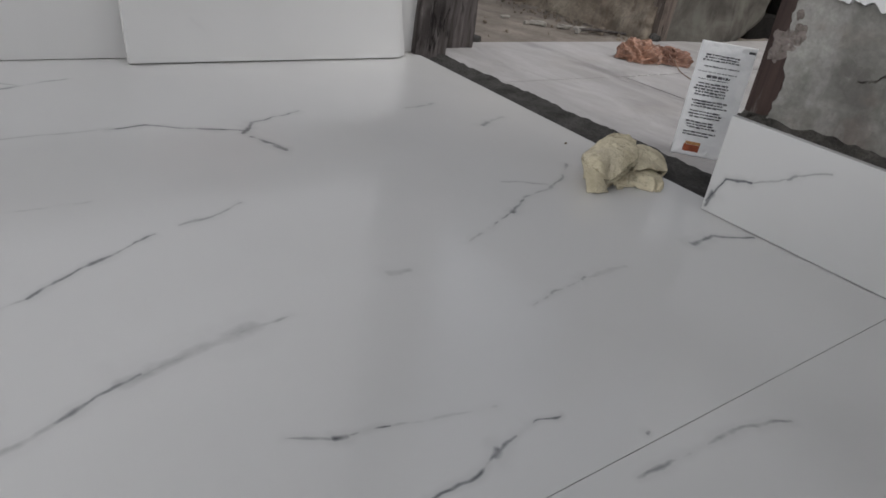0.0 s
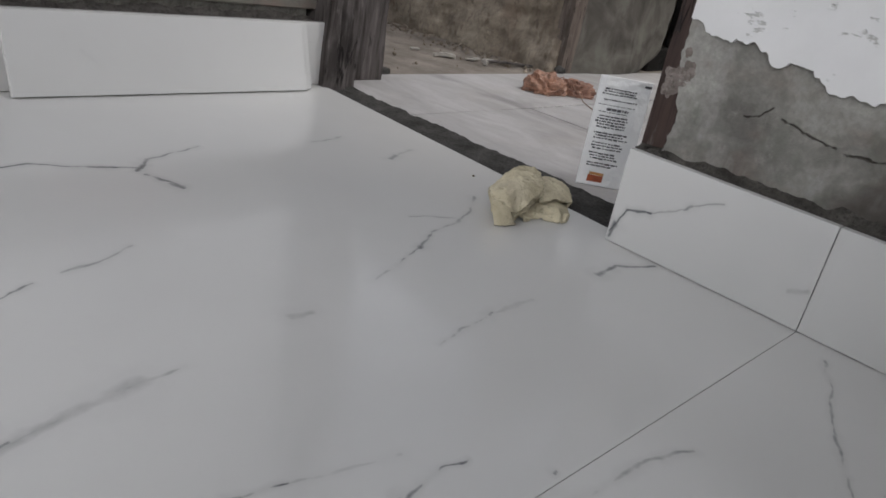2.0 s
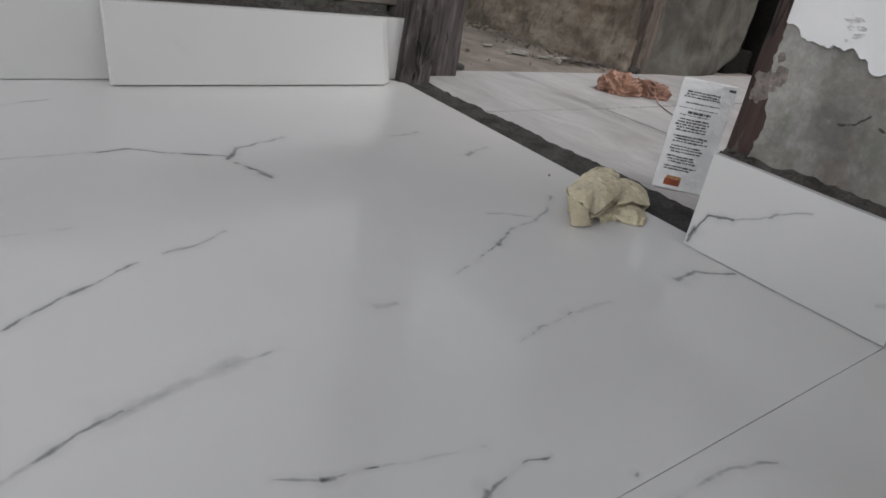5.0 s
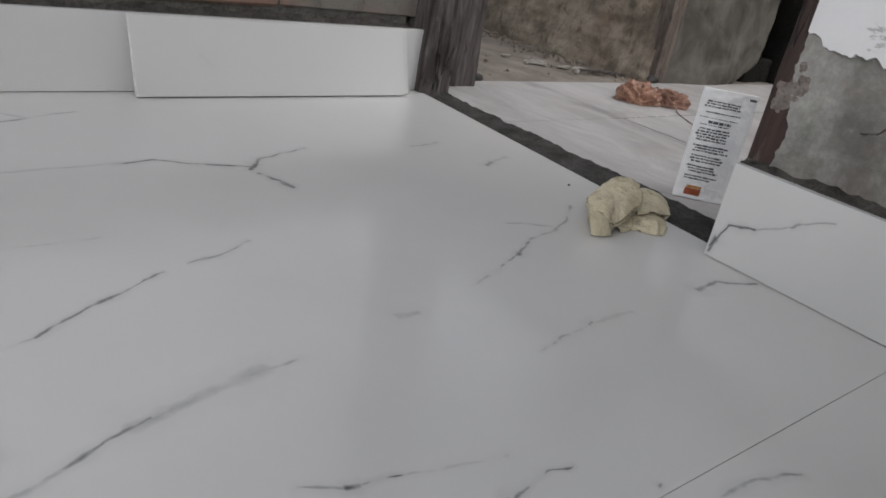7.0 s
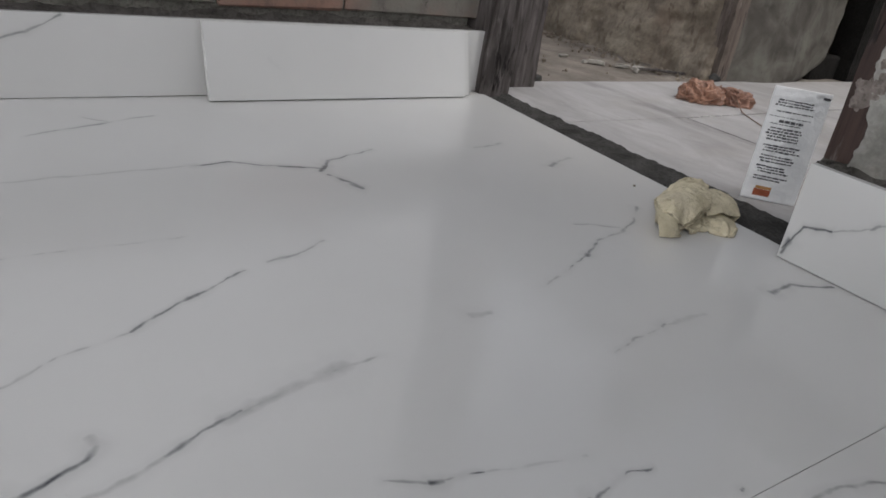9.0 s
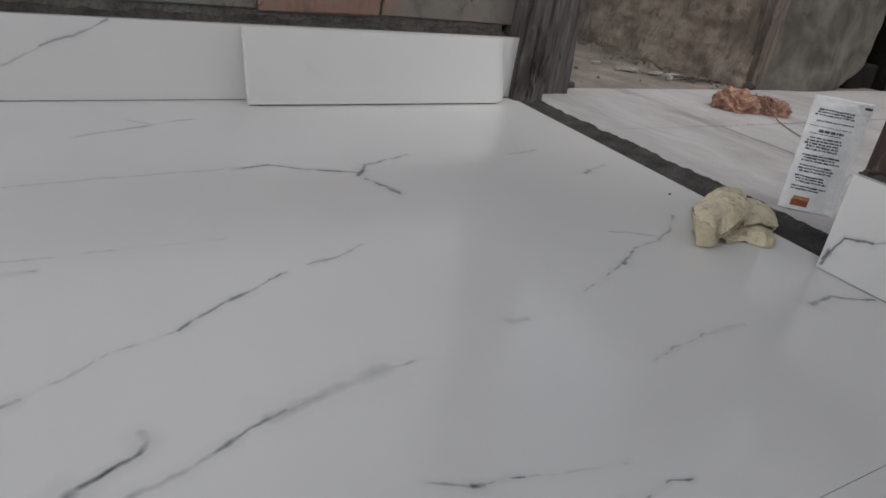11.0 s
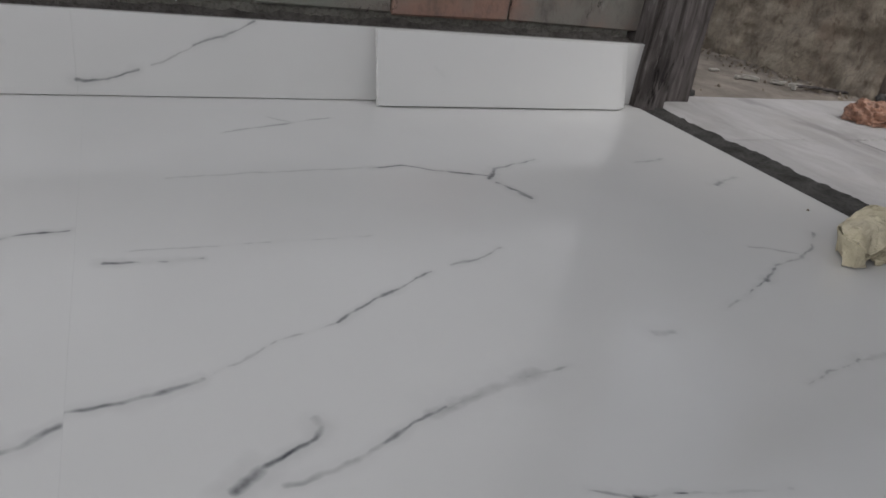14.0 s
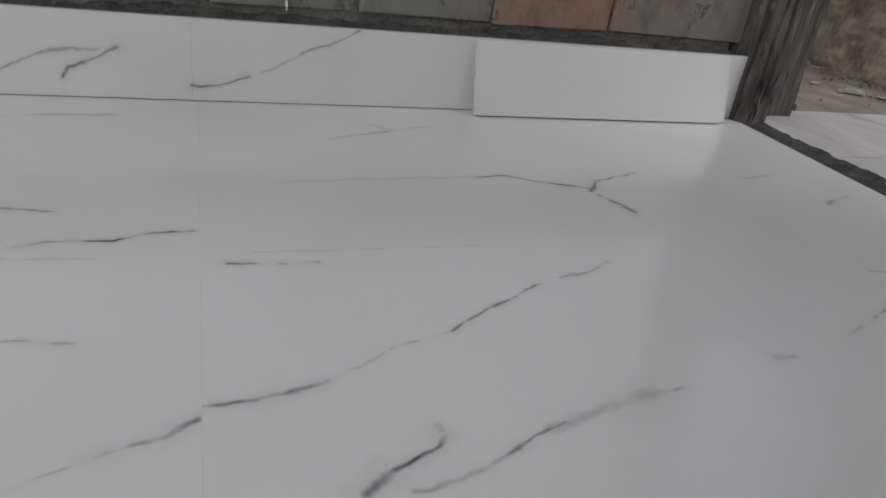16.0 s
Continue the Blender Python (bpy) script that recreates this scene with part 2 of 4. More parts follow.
def marble_mat():
    m = Nodes("dusty_white_marble")
    streak = m.noise(9, 6, 0.62, stretch=(1.2, 0.5, 1), dist=0.8)
    c = m.ramp(streak, (0.32, (0.28, 0.27, 0.268)), (0.50, (0.365, 0.354, 0.355)), (0.68, (0.44, 0.430, 0.435)))
    c = m.mix(m.span(m.noise(30, 5, 0.7, stretch=(1.5, 0.35, 1)), 0.50, 0.68, 0, 0.5), c, (0.33, 0.32, 0.31))
    c = m.mix(m.span(m.noise(6, 4, 0.6, stretch=(0.6, 1.4, 1)), 0.50, 0.66, 0, 0.3), c, (0.34, 0.315, 0.295))
    c = m.mix(m.span(m.noise(130, 3, 0.6), 0.60, 0.72, 0, 0.35), c, (0.25, 0.24, 0.225))
    apart = m.add("ShaderNodeSeparateXYZ")
    m.link(m.vec("ADD", m.pos, m.noise_vec(9, 0.05)), apart.inputs[0])
    smear = m.math("ABSOLUTE", m.math("SUBTRACT", apart.outputs["X"], 0.415))
    smear = m.math("MULTIPLY", m.span(smear, 0.030, 0.004), m.span(m.noise(16, 4, 0.6, stretch=(1, 0.5, 1)), 0.38, 0.62))
    c = m.mix(m.math("MULTIPLY", smear, 0.55), c, (0.16, 0.15, 0.148))
    m.bump(m.noise(120, 3, 0.6), 0.0012, 0.4)
    return m.done(c, 0.6, spec=0.35)


def dirt_mat():
    m = Nodes("dusty_cement_ground")
    c = m.ramp(m.noise(14, 5, 0.65, stretch=(1, 0.7, 1)), (0.3, (0.13, 0.113, 0.098)), (0.7, (0.27, 0.24, 0.212)))
    c = m.mix(m.span(m.noise(80, 4, 0.65), 0.56, 0.68, 0, 0.6), c, (0.16, 0.135, 0.11))
    m.bump(m.noise(70, 4, 0.65), 0.006, 0.8)
    return m.done(c, 0.95, spec=0.15)


def cloth_mat():
    m = Nodes("pale_yellow_cotton")
    c = m.ramp(m.noise(30, 4, 0.6), (0.3, (0.46, 0.405, 0.285)), (0.65, (0.69, 0.625, 0.465)))
    c = m.mix(m.span(m.noise(75, 5, 0.7), 0.54, 0.68, 0, 0.6), c, (0.22, 0.19, 0.13))
    c = m.mix(m.span(m.noise(16, 2, 0.5), 0.5, 0.7, 0, 0.35), c, (0.47, 0.42, 0.34))
    m.bump(m.math("ADD", m.noise(420, 2, 0.5), m.math("MULTIPLY", m.noise(75, 3, 0.6), 2.0)), 0.002, 0.7)
    return m.done(c, 0.95, spec=0.1)


def film_mat(name, low, high, gloss):
    m = Nodes(name)
    c = m.ramp(m.noise(60, 4, 0.6), (0.3, low), (0.7, high))
    # Crease shade painted in: noise darkens the orange and brown films
    c = m.mix(m.span(m.noise(95, 4, 0.7, dist=0.8), 0.52, 0.66, 0, 0.55), c, tuple(v * 0.35 for v in low)) if low[0] < 0.5 else c
    m.bump(m.noise(120, 3, 0.6, dist=0.8), 0.002, 0.8)
    return m.done(c, gloss)


def plain_mat(name, colour, rough=0.7):
    m = Nodes(name)
    c = m.mix(m.span(m.noise(200, 3, 0.6), 0.3, 0.7), colour, tuple(v * 0.75 for v in colour))
    return m.done(c, rough)


def flat(*points):
    return [(x, y, 0.0) for x, y in points]


# Veins of the tile before the doorway, as printed in its glaze
VEINS_A = [
    (flat((-0.501, -0.245), (-0.462, -0.239), (-0.427, -0.257), (-0.366, -0.281)), 0.0026, 0.95),
    (flat((-0.366, -0.281), (-0.350, -0.255), (-0.309, -0.239), (-0.280, -0.226)), 0.0024, 0.75),
    (flat((-0.368, -0.300), (-0.355, -0.323), (-0.351, -0.343)), 0.0032, 0.75),
    (flat((-0.715, -0.262), (-0.655, -0.255), (-0.505, -0.246)), 0.0022, 0.26),
    (flat((-0.790, -0.600), (-0.743, -0.594), (-0.716, -0.585)), 0.0022, 0.8),
    (flat((-0.716, -0.585), (-0.665, -0.554), (-0.620, -0.539)), 0.0015, 0.35),
    (flat((-0.620, -0.539), (-0.586, -0.517), (-0.524, -0.482)), 0.0017, 0.75),
    (flat((-0.502, -0.472), (-0.473, -0.467), (-0.443, -0.449)), 0.0018, 0.5),
    (flat((-0.685, -0.681), (-0.658, -0.678), (-0.627, -0.665)), 0.0024, 0.45),
    (flat((-0.627, -0.665), (-0.600, -0.650), (-0.580, -0.642)), 0.0020, 0.75),
    (flat((-0.590, -0.646), (-0.546, -0.636), (-0.505, -0.628)), 0.0062, 0.34),
    (flat((-0.590, -0.646), (-0.546, -0.636), (-0.477, -0.624)), 0.0022, 0.42),
    (flat((-0.704, -0.673), (-0.697, -0.666), (-0.675, -0.659), (-0.661, -0.652), (-0.657, -0.645)), 0.0022, 1.0),
    (flat((-0.769, -0.428), (-0.740, -0.432), (-0.698, -0.433)), 0.0023, 1.0),
    (flat((-0.643, -0.128), (-0.598, -0.105), (-0.502, -0.063)), 0.0024, 0.5),
    (flat((-0.578, -0.063), (-0.556, -0.082)), 0.0022, 0.35),
    (flat((-0.134, -0.243), (-0.079, -0.234)), 0.0030, 0.3),
    (flat((-0.068, -0.325), (-0.055, -0.318)), 0.0045, 0.5),
    (flat((-0.055, -0.318), (-0.016, -0.304)), 0.0030, 0.28),
    (flat((-0.752, -0.413), (-0.551, -0.409)), 0.0012, 0.28),
    (flat((-0.297, -0.583), (-0.259, -0.568)), 0.0018, 0.35),
    (flat((-0.259, -0.568), (-0.214, -0.548), (-0.175, -0.526)), 0.0017, 0.65),
    (flat((-0.175, -0.526), (-0.132, -0.514), (-0.090, -0.494), (-0.057, -0.465)), 0.0022, 0.45),
    (flat((-0.171, -0.485), (-0.123, -0.505)), 0.0016, 0.35),
    (flat((-0.313, -0.686), (-0.282, -0.676), (-0.241, -0.670)), 0.0017, 0.5),
    (flat((-0.241, -0.670), (-0.190, -0.672)), 0.0026, 0.2),
    (flat((-0.084, -0.667), (-0.049, -0.662), (-0.007, -0.683)), 0.0026, 0.75),
    (flat((-0.533, -0.728), (-0.509, -0.739)), 0.0016, 0.5),
    (flat((-0.509, -0.739), (-0.475, -0.747)), 0.0013, 0.9),
    (flat((-0.475, -0.747), (-0.411, -0.761)), 0.0018, 0.25),
    (flat((-0.490, -0.796), (-0.454, -0.796), (-0.437, -0.790), (-0.398, -0.780), (-0.381, -0.782)), 0.0014, 0.85),
    (flat((-0.387, -0.602), (-0.372, -0.604)), 0.0040, 0.3),
    (flat((-0.344, -0.818), (-0.342, -0.818)), 0.0014, 0.6),
]
VEINS_A += [
    (flat((-0.708, -0.678), (-0.698, -0.667)), 0.0042, 1.0),
    (flat((-0.657, -0.645), (-0.659, -0.637)), 0.0030, 0.4),
    (flat((-0.508, -0.739), (-0.502, -0.741)), 0.0022, 0.95),
    (flat((-0.373, -0.287), (-0.362, -0.272)), 0.0042, 0.8),
    (flat((-0.357, -0.328), (-0.351, -0.340)), 0.0040, 0.7),
    (flat((-0.243, -0.671), (-0.238, -0.669)), 0.0030, 0.8),
    (flat((-0.214, -0.549), (-0.210, -0.546)), 0.0030, 0.8),
    (flat((-0.441, -0.792), (-0.435, -0.788)), 0.0028, 0.9),
    (flat((-0.084, -0.667), (-0.060, -0.663)), 0.0044, 0.75),
]
VEINS_B = [
    (flat((-0.960, -0.665), (-0.878, -0.648), (-0.844, -0.632)), 0.0018, 0.5),
    (flat((-0.844, -0.632), (-0.808, -0.621), (-0.790, -0.609)), 0.0026, 0.75),
    (flat((-0.920, -0.391), (-0.889, -0.385), (-0.853, -0.384), (-0.829, -0.373), (-0.794, -0.370)), 0.0022, 0.95),
    (flat((-0.960, -0.516), (-0.885, -0.520), (-0.863, -0.528)), 0.0020, 0.6),
    (flat((-0.960, -0.315), (-0.922, -0.326), (-0.902, -0.331)), 0.0022, 0.8),
    (flat((-0.960, -0.412), (-0.854, -0.416)), 0.0012, 0.3),
    (flat((-1.060, -0.086), (-0.954, -0.064), (-0.880, -0.055)), 0.0022, 0.45),
]
VEINS_C = [
    (flat((-0.380, -0.840), (-0.316, -0.844), (-0.290, -0.845), (-0.247, -0.859)), 0.0018, 0.6),
    (flat((-0.029, -0.863), (-0.072, -0.883), (-0.117, -0.897), (-0.148, -0.913), (-0.194, -0.940)), 0.0016, 0.6),
]
VEINS_EAST = [
    ([(0, -0.617, 0.011), (0, -0.631, 0.039), (0, -0.659, 0.050)], 0.0019, 0.95),
    ([(0, -0.659, 0.050), (0, -0.699, 0.071), (0, -0.727, 0.084)], 0.0012, 0.45),
    ([(0, -0.690, 0.0655), (0, -0.697, 0.070)], 0.0020, 0.7),
    ([(0, -0.618, 0.006), (0, -0.622, 0.022)], 0.0036, 0.85),
    ([(0, -0.807, 0.033), (0, -0.823, 0.039)], 0.0030, 0.3),
]
VEINS_NORTH = [
    ([(-1.015, 0, 0.026), (-0.972, 0, 0.047), (-0.948, 0, 0.057), (-0.900, 0, 0.060)], 0.0024, 0.5),
    ([(-0.940, 0, 0.026), (-0.932, 0, 0.038), (-0.909, 0, 0.048), (-0.881, 0, 0.062)], 0.0026, 0.85),
    ([(-0.893, 0, 0.057), (-0.879, 0, 0.064)], 0.0036, 0.95),
    ([(-0.796, 0, 0.019), (-0.762, 0, 0.022), (-0.726, 0, 0.033)], 0.0026, 0.8),
    ([(-0.711, 0, 0.039), (-0.681, 0, 0.052), (-0.658, 0, 0.069)], 0.0014, 0.35),
    ([(-0.658, 0, 0.069), (-0.624, 0, 0.080), (-0.584, 0, 0.103)], 0.0017, 0.6),
]
TILE_B, TILE_C = tile_mat("veined_tile_beside", VEINS_B), tile_mat("veined_tile_front", VEINS_C)
CELLS_X, CELLS_Y = (-0.66, -0.52, -0.40, -0.22), (-0.72, -0.61, -0.45, -0.20)


def cell_veins(x0, x1, y0, y1, pad=0.035):
    """The stretches of vein that reach into one part of the tile."""
    kept = []
    for points, width, dark in VEINS_A:
        run = []
        for p, q in zip(points, points[1:]):
            inside = min(p[0], q[0]) < x1 + pad and max(p[0], q[0]) > x0 - pad and min(p[1], q[1]) < y1 + pad and max(p[1], q[1]) > y0 - pad
            if inside:
                run += [p, q] if not run or run[-1] != p else [q]
        if run:
            kept.append((run, width, dark))
    return kept


LIMITS_X, LIMITS_Y = (-1.0, *CELLS_X, 0.2), (-1.0, *CELLS_Y, 0.2)
TILE_CELLS = [tile_mat("veined_tile", cell_veins(LIMITS_X[i], LIMITS_X[i + 1], LIMITS_Y[j], LIMITS_Y[j + 1])) for i in range(5) for j in range(5)]
TILE_A = TILE_CELLS[0]
TILE_PLAIN = tile_mat("pale_tile", [])
SKIRT_EAST, SKIRT_NORTH = tile_mat("skirting_glaze_east", VEINS_EAST, keep=(0.0, 1.0, 1.0)), tile_mat("skirting_glaze_north", VEINS_NORTH, keep=(1.0, 0.0, 1.0))
STRIP = tile_mat("pale_strip_tile", [([(-0.10, -0.004, 0.095), (-0.105, -0.007, 0.07)], 0.0025, 0.18), ([(-0.205, -0.004, 0.10), (-0.203, -0.006, 0.078)], 0.0022, 0.16), ([(-0.045, -0.004, 0.085), (-0.040, -0.006, 0.075)], 0.004, 0.14), ([(-0.33, -0.006, 0.06), (-0.31, -0.009, 0.045)], 0.004, 0.08)], rough=0.3)
PLASTER, WHITE, BRICK, MUD, MARBLE, DIRT, CLOTH = plaster_mat(), white_paint_mat(), brick_mat(), mud_mat(), marble_mat(), dirt_mat(), cloth_mat()
MORTAR = cement_mat("grey_mortar", (0.10, 0.095, 0.085), (0.21, 0.20, 0.18))
SMEAR = cement_mat("pale_plaster_smear", (0.15, 0.125, 0.113), (0.36, 0.318, 0.295), 42)
CHIP = plain_mat("fresh_marble_chip", (0.50, 0.49, 0.48), 0.7)
# Near-black colour puts the unlit room's darkness into its walls
UNLIT_BLACK = cement_mat("unlit_wall_black", (0.006, 0.0055, 0.005), (0.016, 0.015, 0.014), 30)
BED = cement_mat("dark_mortar_bed", (0.048, 0.045, 0.041), (0.125, 0.117, 0.106), 55)
BED_NORTH = cement_mat("grey_mortar_bed", (0.038, 0.034, 0.032), (0.115, 0.106, 0.099), 34)
WET = cement_mat("dark_groove_cement", (0.036, 0.035, 0.033), (0.095, 0.091, 0.088), 50)
CONCRETE = smooth_concrete()
POST_WOOD = wood_mat("weathered_grey_wood", (0.030, 0.024, 0.022), (0.135, 0.119, 0.116))
RED_WOOD = wood_mat("red_brown_painted_wood", (0.030, 0.019, 0.017), (0.068, 0.043, 0.037), gloss=0.5)
OLD_POST = wood_mat("old_brown_wood", (0.085, 0.066, 0.056), (0.17, 0.138, 0.12))
BISQUE = plain_mat("white_tile_body", (0.64, 0.635, 0.625), 0.7)
GROUT = plain_mat("dark_joint_dirt", (0.27, 0.265, 0.255), 0.9)
ROOM_PAINT = white_paint_mat()


# ---- mesh helpers ----
def finish(name, bm, material, parent=None, label="", smooth=False):
    bmesh.ops.recalc_face_normals(bm, faces=bm.faces)
    mesh = bpy.data.meshes.new(name)
    bm.to_mesh(mesh)
    bm.free()
    mesh.materials.append(material)
    if smooth:
        for f in mesh.polygons:
            f.use_smooth = True
    ob = new(name, mesh)
    if parent is not None:
        ob.parent = parent
    if label:
        ob["label"] = label
    return ob


def part(name, bm, material, parent, label="", smooth=False):
    return finish(name, bm, material, parent, label, smooth)


def box(bm, lo, hi, bevel=0.0):
    made = bmesh.ops.create_cube(bm, size=1.0)["verts"]
    for v in made:
        v.co = Vector([(a + b) / 2 + c * (b - a) for a, b, c in zip(lo, hi, v.co)])
    if bevel:
        edges = list({e for v in made for e in v.link_edges})
        bmesh.ops.bevel(bm, geom=edges, offset=bevel, segments=1, affect="EDGES")
    return bm


def slab(name, lo, hi, material, parent=None, bevel=0.0, label=""):
    return finish(name, box(bmesh.new(), lo, hi, bevel), material, parent, label)


def prism(bm, outline, z0, z1, bevel=0.0):
    low = [bm.verts.new((x, y, z0)) for x, y in outline]
    high = [bm.verts.new((x, y, z1)) for x, y in outline]
    n = len(outline)
    bm.faces.new(low[::-1])
    top = bm.faces.new(high)
    for i in range(n):
        bm.faces.new((low[i], low[(i + 1) % n], high[(i + 1) % n], high[i]))
    if bevel:
        bmesh.ops.bevel(bm, geom=list(top.edges), offset=bevel, segments=2, affect="EDGES")
    return bm


def sheet(bm, nu, nv, place, closed_u=False):
    """A grid of quads; place(u, v) gives the point for u, v in 0..1."""
    rows = [[bm.verts.new(place(i / nu, j / nv)) for j in range(nv + 1)] for i in range(nu if closed_u else nu + 1)]
    for i in range(nu):
        a, b = rows[i], rows[(i + 1) % len(rows)]
        for j in range(nv):
            bm.faces.new((a[j], b[j], b[j + 1], a[j + 1]))
    return rows


def wob(x, y, z, scale, seed=0.0):
    return noise.noise(Vector((x * scale + seed, y * scale - seed * 0.7, z * scale + 3.1 * seed)))


def ragged_board(bm, outline_fn, n, depth_vec):
    """Joins two ragged lines (given by outline_fn(s) -> low, high) into a thick plate."""
    front, back = [], []
    for i in range(n + 1):
        lo, hi = outline_fn(i / n)
        front.append((bm.verts.new(lo), bm.verts.new(hi)))
        back.append((bm.verts.new(Vector(lo) + depth_vec), bm.verts.new(Vector(hi) + depth_vec)))
    for i in range(n):
        (a, b), (c, d) = front[i], front[i + 1]
        (e, f), (g, h) = back[i], back[i + 1]
        for q in ((a, c, d, b), (f, h, g, e), (e, g, c, a), (b, d, h, f)):
            bm.faces.new(q)
    for (a, b), (e, f) in ((front[0], back[0]), (front[-1], back[-1])):
        bm.faces.new((a, b, f, e))
    return bm


def post_mesh(profile, z0, z1, n, seed, amount=0.0025):
    bm = bmesh.new()
    pts = []
    for (a, b) in zip(profile, profile[1:] + profile[:1]):
        steps = max(2, int((Vector(b) - Vector(a)).length / 0.008))
        pts += [Vector(a).lerp(Vector(b), k / steps) for k in range(steps)]
    m = len(pts)
    def at(u, v):
        p = pts[round(u * m) % m]
        z = z0 + (z1 - z0) * v ** 1.7
        w = amount * (wob(p.x, p.y, z * 0.12, 90, seed) + 0.6 * wob(p.x, p.y, z * 0.5, 45, seed + 3))
        return (p.x + w, p.y - w, z)
    sheet(bm, m, n, at, closed_u=True)
    return bm


# ---- the large structure ----
XW, YS, TOP = -6.4, -4.0, 3.5
floor = tagged(slab("floor", (XW, YS, -0.06), (0.03, 0.07, -0.0095), GROUT), "white veined glazed tile floor with dark thin joints", "floor", kind="structure")

EDGE = [(0.026, -0.8262), (0.033, -0.60), (0.066, 0.0), (0.067, 0.045)]
tile_specs = [("A", [(-0.7885, -0.8262)] + EDGE + [(-0.7885, 0.045)], TILE_A)]
bounds_x = [(-0.7885, 0.010), (-1.592, -0.78852), (-2.395, -1.5925), (-3.198, -2.3955), (-4.0, -3.1985), (-4.803, -4.0005), (-5.606, -4.8035), (-6.395, -5.6065)]
bounds_y = [(-0.8262, 0.04), (-1.632, -0.8267), (-2.437, -1.6325), (-3.243, -2.4375), (-3.99, -3.2435)]
for i, (xa, xb) in enumerate(bounds_x):
    for j, (ya, yb) in enumerate(bounds_y):
        if (i, j) != (0, 0):
            skin = {(1, 0): TILE_B, (0, 1): TILE_C}.get((i, j), TILE_PLAIN)
            tile_specs.append(("", [(xa, ya), (xb, ya), (xb, yb), (xa, yb)], skin))

north = tagged(slab("wall_north", (XW - 0.2, 0.0325, -0.1), (0.045, 0.25, TOP), MORTAR), "bare brick wall with grey mortar, unplastered above the skirting", "wall", kind="structure")
NORTH_TURN = pose(0, 0.030, 0, 0, 0, 1.15)
north.matrix_world = NORTH_TURN

east = tagged(slab("wall_east", (0.025, YS - 0.2, -0.1), (0.235, -0.640, TOP), PLASTER), "grey cement plaster wall with peeling white paint", "wall", kind="structure")
slab("lintel", (0.0205, -0.628, 2.05), (0.2345, 0.05, TOP), WHITE, east)
slab("pier", (0.0455, 0.105, -0.1), (0.234, 0.25, TOP), PLASTER, east)


def paint_edge(s):
    y = -0.628 - s * 3.36
    z = 0.236 - 0.17 * min(0.2, -0.628 - y) + 0.008 * wob(0, y, 0, 19) + 0.006 * math.copysign(abs(wob(0, y, 0, 31, 4)) ** 0.35, wob(0, y, 0, 31, 4)) + 0.006 * abs(wob(0, y, 0, 62, 2)) - 0.003 + 0.003 * wob(0, y, 0, 190, 5)
    return (0.0195, y, z), (0.0195, y, TOP)


part("paint_layer", ragged_board(bmesh.new(), paint_edge, 1500, Vector((0.0058, 0, 0))), WHITE, east, "thick white wall paint broken off along its lower edge")



def paint_edge_north(s):
    x = 0.035 - 6.43 * s
    z = 0.234 + 0.008 * wob(x, 0, 0, 15, 3) + 0.004 * wob(x, 0, 0, 48, 2) + 0.002 * wob(x, 0, 0, 190, 5)
    return (x, 0.0185, z), (x, 0.0185, TOP)


part("paint_layer", ragged_board(bmesh.new(), paint_edge_north, 1200, Vector((0, 0.0150, 0))), WHITE, north, "thick white wall paint broken off along its lower edge")

# The rest of the room, unseen: white walls with one added high window in each
W0, W1 = 1.65, 2.95
west = tagged(slab("wall_west", (XW - 0.2, YS - 0.2, -0.1), (XW, -3.15, TOP), ROOM_PAINT), "plain unseen white wall with an added window opening", "wall", kind="structure")
slab("wall_piece", (XW - 0.2, -1.25, -0.1), (XW - 0.001, 0.036, TOP), ROOM_PAINT, west)
slab("wall_piece", (XW - 0.2, -3.15, -0.1), (XW - 0.001, -1.25, W0), ROOM_PAINT, west)
slab("wall_piece", (XW - 0.2, -3.15, W1), (XW - 0.001, -1.25, TOP), ROOM_PAINT, west)
south = tagged(slab("wall_south", (XW, YS - 0.2, -0.1), (-5.15, YS, TOP), ROOM_PAINT), "plain unseen white wall with an added window opening", "wall", kind="structure")
slab("wall_piece", (-3.25, YS - 0.2, -0.1), (0.025, YS - 0.001, TOP), ROOM_PAINT, south)
slab("wall_piece", (-5.15, YS - 0.2, -0.1), (-3.25, YS - 0.001, W0), ROOM_PAINT, south)
slab("wall_piece", (-5.15, YS - 0.2, W1), (-3.25, YS - 0.001, TOP), ROOM_PAINT, south)
# Unseen low wall, added only to shade the floor's south-east corner
tagged(slab("wall_low", (-0.95, -1.25, -0.0005), (-0.001, -1.075, 0.31), PLASTER), "unseen low grey wall added to shade the near floor corner", "wall", kind="structure")
tagged(slab("ceiling", (XW - 0.2, YS - 0.2, TOP), (0.235, 0.25, TOP + 0.12), ROOM_PAINT), "plain white ceiling", "ceiling", kind="structure")


# Outside the doorway: a dusty marble paving, rough ground and old walls
def groove_bed():
    bm = bmesh.new()
    def at(u, v):
        x, y = 0.02 + 0.10 * v, -0.66 + 0.72 * u
        return (x, y, -0.0048 + 0.0014 * wob(x, y, 0, 60, 1) + 0.0018 * wob(x, y, 0, 130, 4) + 0.003 * max(0.0, (x - 0.085) / 0.03) * (1 + wob(x, y, 0, 35, 9)))
    sheet(bm, 240, 30, at)
    return bm


tagged(finish("trim_groove", groove_bed(), WET, smooth=True), "dark rough cement groove along the doorway threshold", "threshold", kind="structure")

pavement = tagged(slab("pavement", (0.10, -1.6, -0.10), (1.95, 0.12, -0.0285), GROUT), "dusty white marble paving outside the doorway", "paving", kind="structure")


def slab_edge(s):
    y = -1.55 + s * 1.672
    return 0.090 + 0.030 * max(0.0, y + 0.12) + 0.006 * wob(0, y, 0, 30) + 0.005 * wob(0, y, 0, 110, 3)


